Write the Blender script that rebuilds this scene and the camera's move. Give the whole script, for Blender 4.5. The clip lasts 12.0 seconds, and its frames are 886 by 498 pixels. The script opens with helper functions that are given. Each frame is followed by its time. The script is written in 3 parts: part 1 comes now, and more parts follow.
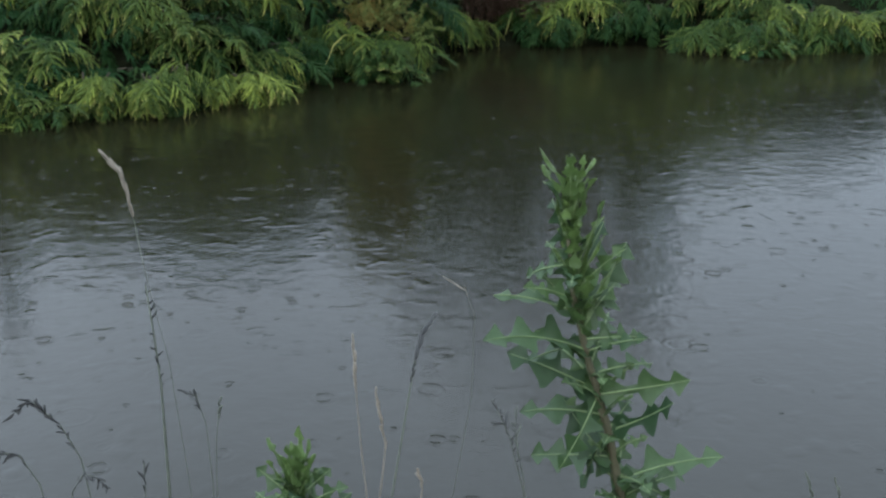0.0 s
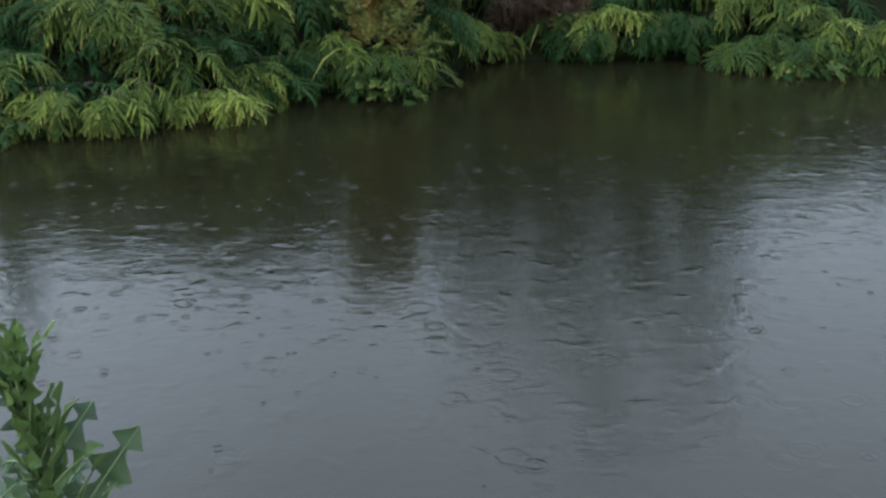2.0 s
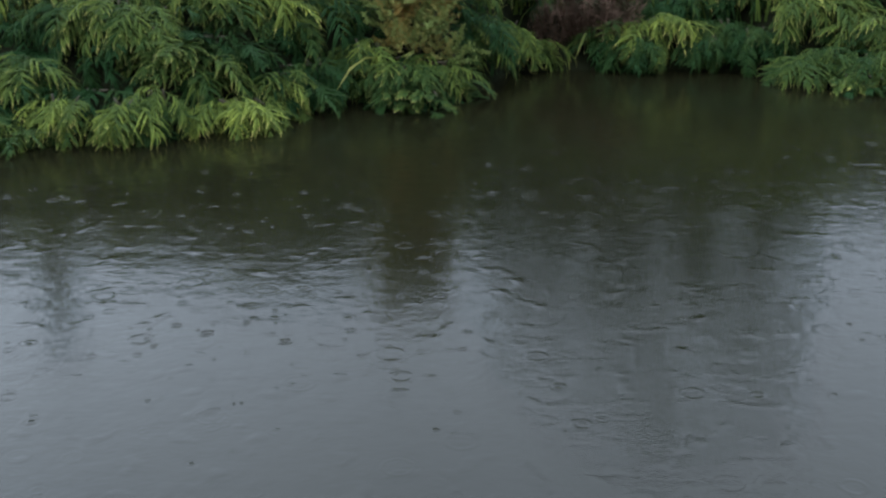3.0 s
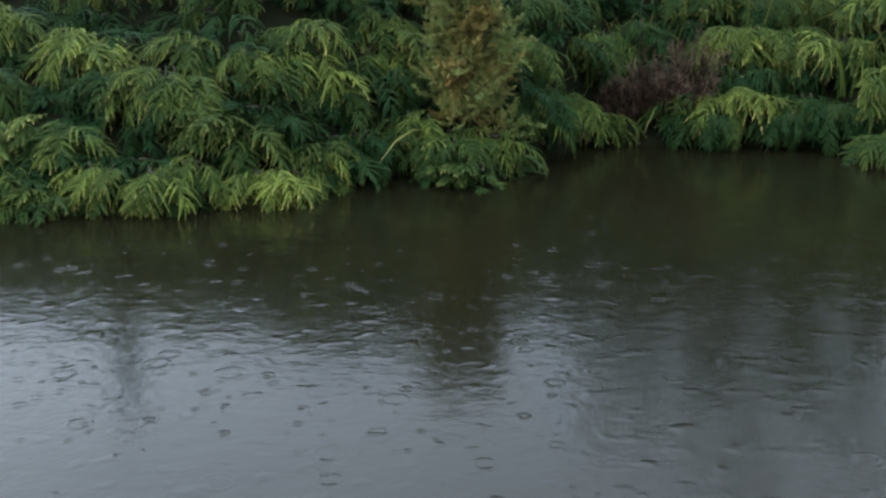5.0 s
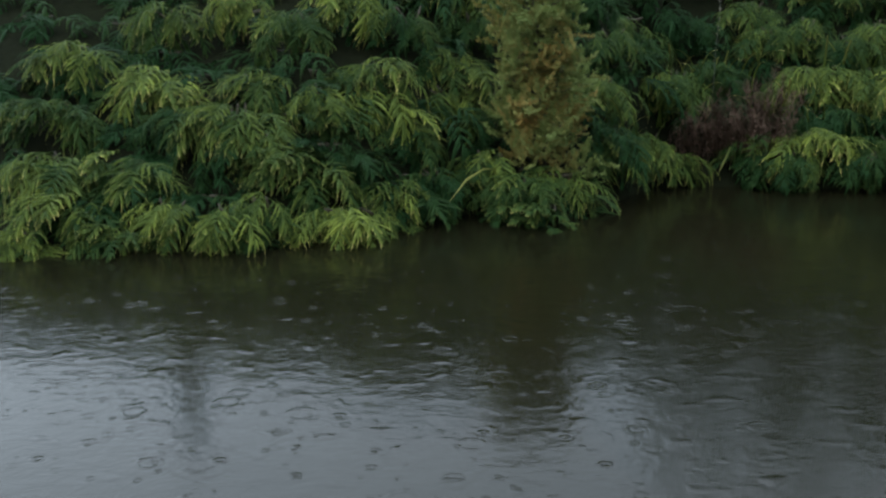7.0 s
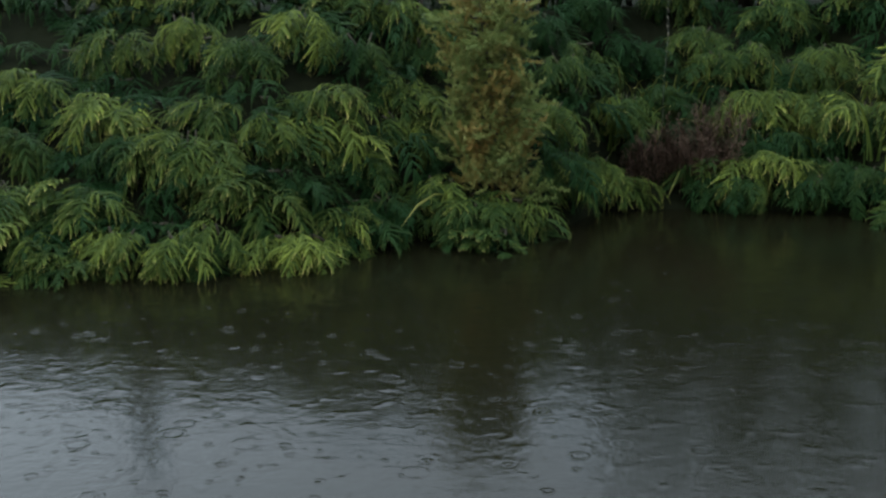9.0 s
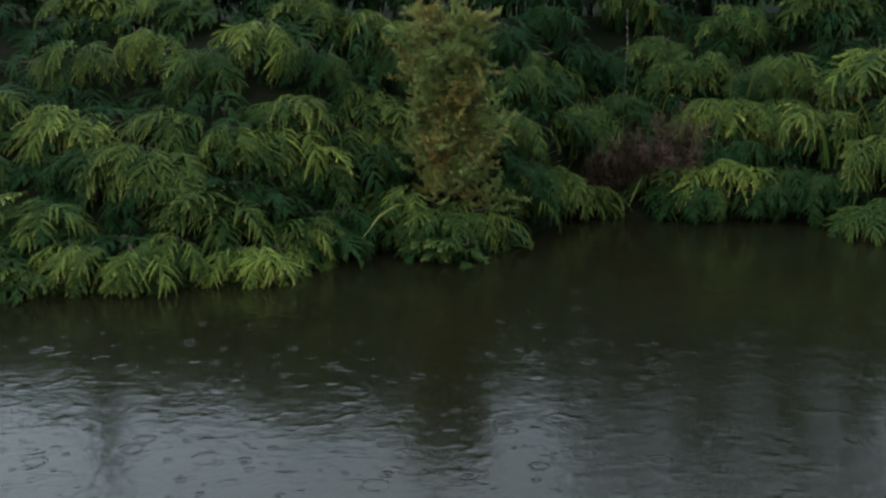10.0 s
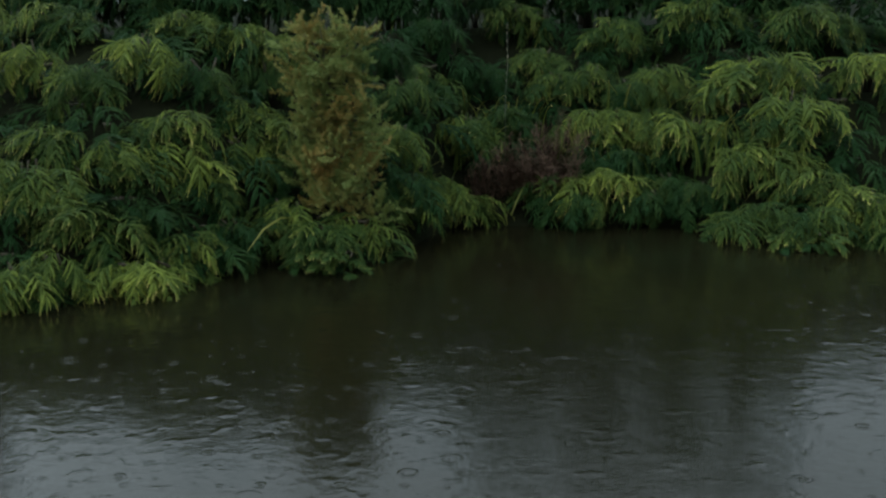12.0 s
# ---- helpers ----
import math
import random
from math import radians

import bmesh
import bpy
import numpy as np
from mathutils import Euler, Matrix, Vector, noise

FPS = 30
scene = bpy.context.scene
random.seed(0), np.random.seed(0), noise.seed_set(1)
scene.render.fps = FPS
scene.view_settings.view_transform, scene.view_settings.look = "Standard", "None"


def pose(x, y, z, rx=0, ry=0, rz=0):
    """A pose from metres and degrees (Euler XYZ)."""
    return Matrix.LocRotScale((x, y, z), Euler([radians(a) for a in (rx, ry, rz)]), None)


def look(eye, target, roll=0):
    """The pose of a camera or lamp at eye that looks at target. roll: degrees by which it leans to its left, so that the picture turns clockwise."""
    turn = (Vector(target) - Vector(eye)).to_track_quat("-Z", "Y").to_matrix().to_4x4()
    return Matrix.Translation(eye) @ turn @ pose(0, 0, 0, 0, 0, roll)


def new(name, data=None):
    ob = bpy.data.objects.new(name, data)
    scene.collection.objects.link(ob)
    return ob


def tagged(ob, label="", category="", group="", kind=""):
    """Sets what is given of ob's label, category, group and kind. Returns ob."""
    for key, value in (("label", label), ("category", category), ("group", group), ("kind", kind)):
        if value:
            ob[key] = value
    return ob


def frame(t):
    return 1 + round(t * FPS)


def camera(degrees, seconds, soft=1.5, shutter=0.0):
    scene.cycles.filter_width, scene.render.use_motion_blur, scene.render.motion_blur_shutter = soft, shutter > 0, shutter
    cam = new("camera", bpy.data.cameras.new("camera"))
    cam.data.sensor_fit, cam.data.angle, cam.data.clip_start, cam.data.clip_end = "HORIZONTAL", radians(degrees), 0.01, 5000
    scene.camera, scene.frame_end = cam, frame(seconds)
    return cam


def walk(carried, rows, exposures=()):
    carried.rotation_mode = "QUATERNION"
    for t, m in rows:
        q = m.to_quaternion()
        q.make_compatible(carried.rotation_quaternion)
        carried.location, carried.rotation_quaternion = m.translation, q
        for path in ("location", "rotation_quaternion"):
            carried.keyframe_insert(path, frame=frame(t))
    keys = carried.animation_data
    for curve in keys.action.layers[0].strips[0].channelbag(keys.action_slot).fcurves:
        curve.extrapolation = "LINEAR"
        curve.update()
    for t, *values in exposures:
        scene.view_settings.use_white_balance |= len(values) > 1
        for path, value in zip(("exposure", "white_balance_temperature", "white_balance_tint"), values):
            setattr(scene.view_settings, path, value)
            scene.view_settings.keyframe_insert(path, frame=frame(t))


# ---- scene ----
cam = camera(42.0, 12.0, soft=2.5)
PATH = [
    (0, (-0.783, -0.497, 1.591), (-0.53, 1.383, 0.96), 0.3),
    (0.5, (-0.525, -0.381, 1.6), (-0.328, 1.509, 0.976), 0.3),
    (1, (-0.272, -0.246, 1.602), (-0.148, 1.645, 0.965), 0.2),
    (1.5, (0.017, -0.108, 1.623), (0.107, 1.784, 0.983), 0.2),
    (2, (0.284, 0.097, 1.67), (0.315, 1.99, 1.025), 0.2),
    (2.5, (0.459, 0.33, 1.662), (0.419, 2.22, 1.009), 0.3),
    (3, (0.674, 0.518, 1.701), (0.561, 2.405, 1.05), 0.4),
    (4.8, (1.29, 0.876, 1.709), (0.953, 2.767, 1.153), -0.1),
    (5, (1.287, 0.907, 1.695), (0.93, 2.798, 1.151), -0.0),
    (5.5, (1.23, 0.949, 1.666), (0.832, 2.84, 1.147), 0.0),
    (6, (1.205, 0.978, 1.66), (0.768, 2.864, 1.159), -0.0),
    (6.5, (1.192, 0.995, 1.654), (0.729, 2.879, 1.168), -0.1),
    (8.5, (1.246, 1.005, 1.68), (0.823, 2.907, 1.232), -0.2),
    (9, (1.276, 0.997, 1.696), (0.875, 2.907, 1.255), -0.2),
    (9.5, (1.296, 0.992, 1.714), (0.923, 2.908, 1.278), -0.2),
    (10, (1.309, 0.991, 1.72), (0.964, 2.914, 1.291), -0.3),
    (10.5, (1.349, 0.967, 1.727), (1.032, 2.896, 1.304), -0.3),
    (11, (1.374, 0.946, 1.75), (1.099, 2.881, 1.328), -0.2),
    (11.5, (1.413, 0.914, 1.777), (1.185, 2.856, 1.354), -0.2),
    (12, (1.477, 0.862, 1.791), (1.294, 2.808, 1.37), -0.3),
]
EXPOSURES = [(0.0, -0.14, 6550, 7), (3.0, -0.16, 6550, 7), (5.5, -0.17, 6550, 7), (6.5, -0.38, 6650, 5),
             (9.0, -0.68, 6750, 3), (10.5, -0.86, 6850, 0), (12.0, -0.97, 6950, -2)]
walk(cam, [(t, look(eye, target, roll)) for t, eye, target, roll in PATH], EXPOSURES)

# ---------------------------------------------------------------- world and light
world = bpy.data.worlds.new("overcast_sky")
scene.world = world
world.use_nodes = True
wn, wl = world.node_tree.nodes, world.node_tree.links
wn.clear()
sky = wn.new("ShaderNodeTexSky")
sky.sky_type = "NISHITA"
sky.sun_disc = False
sky.sun_elevation = radians(38)
sky.sun_rotation = radians(205)
sky.dust_density = 4.0
clear_air = wn.new("ShaderNodeBackground")
clear_air.inputs["Strength"].default_value = 0.05
wl.new(sky.outputs["Color"], clear_air.inputs["Color"])
deck = wn.new("ShaderNodeBackground")
deck.inputs["Strength"].default_value = 1.95
deck_noise = wn.new("ShaderNodeTexNoise")
deck_noise.inputs["Scale"].default_value = 1.6
deck_noise.inputs["Detail"].default_value = 3.0
deck_ramp = wn.new("ShaderNodeValToRGB")
deck_ramp.color_ramp.elements[0].position, deck_ramp.color_ramp.elements[0].color = 0.3, (1.34, 1.575, 1.94, 1)
deck_ramp.color_ramp.elements[1].position, deck_ramp.color_ramp.elements[1].color = 0.7, (1.64, 1.895, 2.29, 1)
wl.new(deck_noise.outputs["Fac"], deck_ramp.inputs["Fac"])
# an overcast sky is several times as bright overhead as at the horizon
sky_way = wn.new("ShaderNodeTexCoord")
sky_split = wn.new("ShaderNodeSeparateXYZ")
wl.new(sky_way.outputs["Generated"], sky_split.inputs[0])
sky_lift = wn.new("ShaderNodeMath")
sky_lift.operation, sky_lift.use_clamp = "MULTIPLY_ADD", True
sky_lift.inputs[1].default_value, sky_lift.inputs[2].default_value = 0.90, 0.16
wl.new(sky_split.outputs["Z"], sky_lift.inputs[0])
sky_scale = wn.new("ShaderNodeVectorMath")
sky_scale.operation = "SCALE"
wl.new(deck_ramp.outputs["Color"], sky_scale.inputs[0])
# the cloud is a little thinner towards the west
sky_west = wn.new("ShaderNodeMath")
sky_west.operation = "MULTIPLY_ADD"
sky_west.inputs[1].default_value, sky_west.inputs[2].default_value = -0.85, -0.08
wl.new(sky_split.outputs["X"], sky_west.inputs[0])
sky_thin = wn.new("ShaderNodeMath")
sky_thin.operation, sky_thin.inputs[1].default_value = "MAXIMUM", 0.0
wl.new(sky_west.outputs[0], sky_thin.inputs[0])
sky_all = wn.new("ShaderNodeMath")
sky_all.operation = "ADD"
wl.new(sky_thin.outputs[0], sky_all.inputs[0])
wl.new(sky_lift.outputs[0], sky_all.inputs[1])
wl.new(sky_all.outputs[0], sky_scale.inputs["Scale"])
wl.new(sky_scale.outputs[0], deck.inputs["Color"])
both = wn.new("ShaderNodeAddShader")
wl.new(clear_air.outputs[0], both.inputs[0])
wl.new(deck.outputs[0], both.inputs[1])
world_out = wn.new("ShaderNodeOutputWorld")
wl.new(both.outputs[0], world_out.inputs["Surface"])

sun = new("sun", bpy.data.lights.new("sun", "SUN"))
sun.data.energy = 0.3
sun.data.angle = radians(40)
sun.data.color = (1.0, 0.97, 0.92)
sun.matrix_basis = look((-6, -14, 16), (0, 8, 0))


# ---------------------------------------------------------------- materials
def material(name):
    mat = bpy.data.materials.new(name)
    mat.use_nodes = True
    nodes = mat.node_tree.nodes
    bsdf = nodes["Principled BSDF"]

    def add(kind, **sets):
        node = nodes.new(kind)
        for key, value in sets.items():
            node.inputs[key].default_value = value
        return node

    return mat, bsdf, add, mat.node_tree.links.new


def math_node(add, link, op, a, b=None, c=None):
    node = add("ShaderNodeMath")
    node.operation = op
    for n, value in enumerate((a, b, c)):
        if value is None:
            continue
        if isinstance(value, (int, float)):
            node.inputs[n].default_value = value
        else:
            link(value, node.inputs[n])
    return node.outputs[0]


def mixed(add, link, fac, a, b):
    node = add("ShaderNodeMix")
    node.data_type = "RGBA"
    for socket, value in ((node.inputs[0], fac), (node.inputs[6], a), (node.inputs[7], b)):
        if isinstance(value, (int, float)):
            socket.default_value = value
        elif isinstance(value, tuple):
            socket.default_value = (*value, 1)
        else:
            link(value, socket)
    return node.outputs[2]


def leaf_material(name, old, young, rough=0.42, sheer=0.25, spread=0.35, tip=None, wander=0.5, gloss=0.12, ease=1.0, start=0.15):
    """A leaf whose colour goes from old growth to young: by the object's tone, which can hold painted shade, by the
    place along the leaf, and by chance.
    """
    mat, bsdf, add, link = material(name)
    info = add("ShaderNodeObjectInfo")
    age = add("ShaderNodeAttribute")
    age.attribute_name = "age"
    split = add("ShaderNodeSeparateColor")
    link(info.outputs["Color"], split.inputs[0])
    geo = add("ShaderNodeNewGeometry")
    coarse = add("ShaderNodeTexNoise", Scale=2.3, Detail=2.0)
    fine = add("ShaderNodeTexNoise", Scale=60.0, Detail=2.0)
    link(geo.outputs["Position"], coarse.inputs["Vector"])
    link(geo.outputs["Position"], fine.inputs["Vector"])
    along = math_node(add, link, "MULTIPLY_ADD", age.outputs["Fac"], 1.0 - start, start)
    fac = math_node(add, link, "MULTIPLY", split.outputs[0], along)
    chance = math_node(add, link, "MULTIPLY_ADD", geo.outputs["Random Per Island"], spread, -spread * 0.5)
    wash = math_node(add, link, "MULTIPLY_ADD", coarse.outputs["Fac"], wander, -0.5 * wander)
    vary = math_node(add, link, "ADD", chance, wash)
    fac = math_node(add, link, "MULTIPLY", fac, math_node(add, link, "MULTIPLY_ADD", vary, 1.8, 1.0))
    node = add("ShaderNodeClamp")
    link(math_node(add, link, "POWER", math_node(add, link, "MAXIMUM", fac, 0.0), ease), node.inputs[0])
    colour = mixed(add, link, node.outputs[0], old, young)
    # pale tips: yellow growth, with a highlight put into the colour
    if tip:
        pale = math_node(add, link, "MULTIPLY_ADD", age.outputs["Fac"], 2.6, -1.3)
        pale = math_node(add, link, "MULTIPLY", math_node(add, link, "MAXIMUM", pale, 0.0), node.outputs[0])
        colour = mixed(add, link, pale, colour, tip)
    speck = math_node(add, link, "MULTIPLY_ADD", fine.outputs["Fac"], 0.6, 0.7)
    hsv = add("ShaderNodeHueSaturation")
    link(colour, hsv.inputs["Color"])
    link(speck, hsv.inputs["Value"])
    link(hsv.outputs[0], bsdf.inputs["Base Color"])
    bsdf.inputs["Roughness"].default_value = rough
    bsdf.inputs["Specular IOR Level"].default_value = gloss
    glow = add("ShaderNodeBsdfTranslucent")
    link(hsv.outputs[0], glow.inputs["Color"])
    mix = add("ShaderNodeMixShader")
    mix.inputs[0].default_value = sheer
    link(bsdf.outputs[0], mix.inputs[1])
    link(glow.outputs[0], mix.inputs[2])
    out = mat.node_tree.nodes["Material Output"]
    link(mix.outputs[0], out.inputs["Surface"])
    return mat


def plain_material(name, dark, light, scale=20.0, rough=0.7, bump=0.2, gloss=0.3):
    mat, bsdf, add, link = material(name)
    geo = add("ShaderNodeNewGeometry")
    coarse = add("ShaderNodeTexNoise", Scale=scale * 0.15, Detail=3.0)
    fine = add("ShaderNodeTexNoise", Scale=scale, Detail=5.0)
    link(geo.outputs["Position"], coarse.inputs["Vector"])
    link(geo.outputs["Position"], fine.inputs["Vector"])
    fac = math_node(add, link, "MULTIPLY_ADD", fine.outputs["Fac"], 0.6, -0.05)
    fac = math_node(add, link, "MULTIPLY_ADD", coarse.outputs["Fac"], 0.5, fac)
    link(mixed(add, link, fac, dark, light), bsdf.inputs["Base Color"])
    bsdf.inputs["Roughness"].default_value = rough
    bsdf.inputs["Specular IOR Level"].default_value = gloss
    relief = add("ShaderNodeBump", Strength=bump, Distance=0.02)
    link(fine.outputs["Fac"], relief.inputs["Height"])
    link(relief.outputs[0], bsdf.inputs["Normal"])
    return mat


def water_material():
    mat, bsdf, add, link = material("rain_pocked_pond_water")
    geo = add("ShaderNodeNewGeometry")
    position = geo.outputs["Position"]
    silt = add("ShaderNodeTexNoise", Scale=0.7, Detail=3.0)
    link(position, silt.inputs["Vector"])
    link(mixed(add, link, silt.outputs["Fac"], (0.0054, 0.0056, 0.0027), (0.0092, 0.0082, 0.0036)), bsdf.inputs["Base Color"])
    bsdf.inputs["Roughness"].default_value = 0.125
    bsdf.inputs["IOR"].default_value = 1.33
    height = None

    def summed(h, term):
        return term if h is None else math_node(add, link, "ADD", h, term)

    # breeze and the jumble of old ripples
    for scale, metres, detail in ((3.0, 0.0032, 2.0), (11.0, 0.0016, 2.0), (26.0, 0.0006, 1.5), (55.0, 0.0005, 1.0)):
        chop = add("ShaderNodeTexNoise", Scale=scale, Detail=detail)
        link(position, chop.inputs["Vector"])
        height = summed(height, math_node(add, link, "MULTIPLY", chop.outputs["Fac"], metres))
    # sparse wavelets between the drops
    crest = add("ShaderNodeTexNoise", Scale=8.0, Detail=1.0)
    link(position, crest.inputs["Vector"])
    crest = math_node(add, link, "MAXIMUM", math_node(add, link, "SUBTRACT", crest.outputs["Fac"], 0.60), 0.0)
    height = summed(height, math_node(add, link, "MULTIPLY", crest, 0.009))
    # rings of raindrops, at all ages
    for scale, shift, reach, steep, rare in ((2.3, 0.0, 0.13, 0.003, 0.5), (3.4, 7.3, 0.075, 0.014, 0.62), (4.3, 1.9, 0.050, 0.009, 0.62), (5.0, 3.1, 0.05, 0.008, 0.55),
                                             (4.6, 6.3, 0.042, 0.020, 0.74), (6.0, 8.7, 0.036, 0.016, 0.66), (7.5, 5.7, 0.028, 0.012, 0.60), (3.1, 4.4, 0.060, 0.022, 0.66)):
        moved = add("ShaderNodeVectorMath")
        moved.operation = "ADD"
        moved.inputs[1].default_value = (shift, shift * 1.7, 0)
        link(position, moved.inputs[0])
        cells = add("ShaderNodeTexVoronoi", Scale=scale)
        cells.voronoi_dimensions = "2D"
        link(moved.outputs[0], cells.inputs["Vector"])
        far = math_node(add, link, "DIVIDE", cells.outputs["Distance"], scale)
        tell = add("ShaderNodeSeparateColor")
        link(cells.outputs["Color"], tell.inputs[0])
        radius = math_node(add, link, "MULTIPLY", tell.outputs[0], reach)
        off = math_node(add, link, "SUBTRACT", far, radius)
        wide = math_node(add, link, "DIVIDE", off, reach * 0.22)
        bell = math_node(add, link, "MULTIPLY", wide, wide)
        bell = math_node(add, link, "MULTIPLY", bell, -1.0)
        bell = math_node(add, link, "EXPONENT", bell)
        wave = math_node(add, link, "MULTIPLY", off, 2 * math.pi / (reach * 0.42))
        wave = math_node(add, link, "COSINE", wave)
        fade = math_node(add, link, "MULTIPLY_ADD", tell.outputs[0], -0.9, 1.0)
        fade = math_node(add, link, "MULTIPLY", fade, math_node(add, link, "GREATER_THAN", tell.outputs[1], rare))
        ring = math_node(add, link, "MULTIPLY", math_node(add, link, "MULTIPLY", bell, wave), fade)
        height = summed(height, math_node(add, link, "MULTIPLY", ring, reach * steep))
    relief = add("ShaderNodeBump", Strength=1.0, Distance=1.0)
    link(height, relief.inputs["Height"])
    link(relief.outputs[0], bsdf.inputs["Normal"])
    return mat


WATER = water_material()
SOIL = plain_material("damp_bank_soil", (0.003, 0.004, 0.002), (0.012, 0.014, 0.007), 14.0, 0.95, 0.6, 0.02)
BARK = plain_material("dark_wet_bark", (0.015, 0.012, 0.008), (0.06, 0.05, 0.03), 40.0, 0.7, 0.4)
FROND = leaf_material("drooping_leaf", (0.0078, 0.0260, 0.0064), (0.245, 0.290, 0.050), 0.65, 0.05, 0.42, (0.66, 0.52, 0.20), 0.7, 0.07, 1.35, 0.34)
SPRIG = leaf_material("olive_fine_leaf", (0.145, 0.185, 0.056), (0.285, 0.170, 0.050), 0.7, 0.2, 0.6, None, 0.5)
DEAD = leaf_material("dried_brown_leaf", (0.045, 0.029, 0.021), (0.125, 0.080, 0.056), 0.85, 0.1, 0.5, None, 0.5, 0.03)
WEED = leaf_material("thistle_leaf", (0.022, 0.048, 0.020), (0.110, 0.172, 0.047), 0.45, 0.3, 0.2, None, 0.5, 0.3)
RIB = plain_material("pale_leaf_rib", (0.10, 0.15, 0.065), (0.17, 0.22, 0.10), 60.0, 0.55, 0.1)
WEED_STEM = plain_material("thistle_stem", (0.04, 0.045, 0.025), (0.10, 0.085, 0.05), 50.0, 0.6, 0.2)
STRAW = plain_material("pale_straw", (0.125, 0.110, 0.088), (0.22, 0.192, 0.15), 80.0, 0.75, 0.2)
DARK_STALK = plain_material("dark_seed_head", (0.012, 0.013, 0.014), (0.04, 0.04, 0.038), 80.0, 0.8, 0.2)
STALK = plain_material("grey_green_stalk", (0.05, 0.06, 0.05), (0.10, 0.11, 0.08), 80.0, 0.7, 0.2)


# ---------------------------------------------------------------- mesh helpers
def mesh_of(name, verts, faces, mat, ages=None, smooth=True):
    me = bpy.data.meshes.new(name)
    me.from_pydata([tuple(v) for v in verts], [], faces)
    if ages is not None:
        layer = me.attributes.new("age", "FLOAT", "POINT")
        layer.data.foreach_set("value", np.asarray(ages, np.float32))
    me.polygons.foreach_set("use_smooth", [smooth] * len(me.polygons))
    me.materials.append(mat)
    me.update()
    return me


def tube(points, radii, sides=6):
    """Rings along a line of points, closed at the ends."""
    points = [Vector(p) for p in points]
    verts, faces = [], []
    for n, p in enumerate(points):
        ahead = (points[min(n + 1, len(points) - 1)] - points[max(n - 1, 0)]).normalized()
        side = ahead.cross(Vector((0.31, 0.17, 0.93)))
        side = side.normalized() if side.length > 1e-4 else Vector((1, 0, 0))
        up = side.cross(ahead)
        for k in range(sides):
            a = 2 * math.pi * k / sides
            verts.append(p + radii[n] * (math.cos(a) * side + math.sin(a) * up))
    for n in range(len(points) - 1):
        for k in range(sides):
            a, b = n * sides + k, n * sides + (k + 1) % sides
            faces.append((a, b, b + sides, a + sides))
    faces.append(tuple(range(sides))[::-1])
    faces.append(tuple(range((len(points) - 1) * sides, len(points) * sides)))
    return verts, faces


def joined(pieces):
    verts, faces = [], []
    for v, f in pieces:
        base = len(verts)
        verts += list(v)
        faces += [tuple(i + base for i in face) for face in f]
    return verts, faces


def part(name, me, parent, m=None, label=""):
    ob = new(name, me)
    ob.parent = parent
    if m is not None:
        ob.matrix_basis = m
    return tagged(ob, label) if label else ob


def blade(start, way, bend, length, width, stations=3, side=None):
    """A narrow pointed leaf that bends downward: its points, faces and the place along it."""
    p, d = Vector(start), Vector(way).normalized()
    side = (side or d.cross(Vector((0, 0, 1)))).normalized() if d.cross(Vector((0, 0, 1))).length > 1e-3 else Vector((0, 1, 0))
    profile = (0.4, 1.0, 0.62, 0.34) if stations > 3 else (0.35, 1.0, 0.55)
    verts, faces, along = [], [], []
    step = length / stations
    for n in range(stations):
        w = width * 0.5 * profile[n]
        verts += [p - side * w, p + side * w]
        along += [n / stations] * 2
        p = p + d * step
        d = (d + Vector((0, 0, -bend * (0.55 + 0.6 * n)))).normalized()
    verts.append(p)
    along.append(1.0)
    for n in range(stations - 1):
        a = 2 * n
        faces.append((a, a + 1, a + 3, a + 2))
    last = 2 * (stations - 1)
    faces.append((last, last + 1, last + 2))
    return verts, faces, along


# ---------------------------------------------------------------- ground and pond
SHORE_X = (-30.0, -5.0, -2.65, -1.98, -1.55, -1.0, -0.73, -0.50, 0.20, 0.42, 0.62, 1.4, 2.0, 2.6, 2.85, 3.4, 4.6, 8.0, 30.0)
SHORE_Y = (3.5, 6.1, 6.60, 6.85, 6.95, 7.35, 7.90, 8.20, 8.15, 8.50, 9.50, 9.65, 9.75, 9.70, 9.30, 9.15, 9.40, 9.0, 7.0)
SLOPE, EASE = 1.5, 2.0


def gentle(x):
    """How much gentler than its slope the far bank is: it lies back towards the west."""
    return float(np.interp(x, (-3.2, -1.5), (1.32, 1.0)))


def shore(x):
    return float(np.interp(x, SHORE_X, SHORE_Y))


def ground_z(x, y):
    """Height of the ground: the near bank, the pond's bed, the far bank and the land round them."""
    far = y - shore(x) - 0.45
    if far > 0:
        run, ease = gentle(x) * SLOPE, gentle(x) * EASE
        z = min(far / run, 0.9 + (far - 0.9 * run) / ease, 1.5)
    else:
        z = max(-0.8, 0.6 * far)
    near = 1.62 - 0.25 * min(0.6, max(-2.5, x)) - y
    if near > 0:
        z = min(0.40, 0.16 * near)
    elif near > -3:
        z = max(z, -0.8, 0.35 * near)
    ends = abs(x) - 26
    if ends > 0:
        z = max(z, min(1.6, -0.8 + 0.4 * ends))
    z += 0.04 * noise.noise((x * 1.3, y * 1.3, 0.0)) + 0.015 * noise.noise((x * 5, y * 5, 3.0))
    return z


def stretched(lo, hi, step, reach):
    mid = list(np.arange(lo, hi + 1e-6, step))
    out, d = [], step
    x = hi
    while x < reach:
        d *= 1.35
        x += d
        out.append(x)
    back, d, x = [], step, lo
    while x > -reach:
        d *= 1.35
        x -= d
        back.append(x)
    return back[::-1] + mid + out


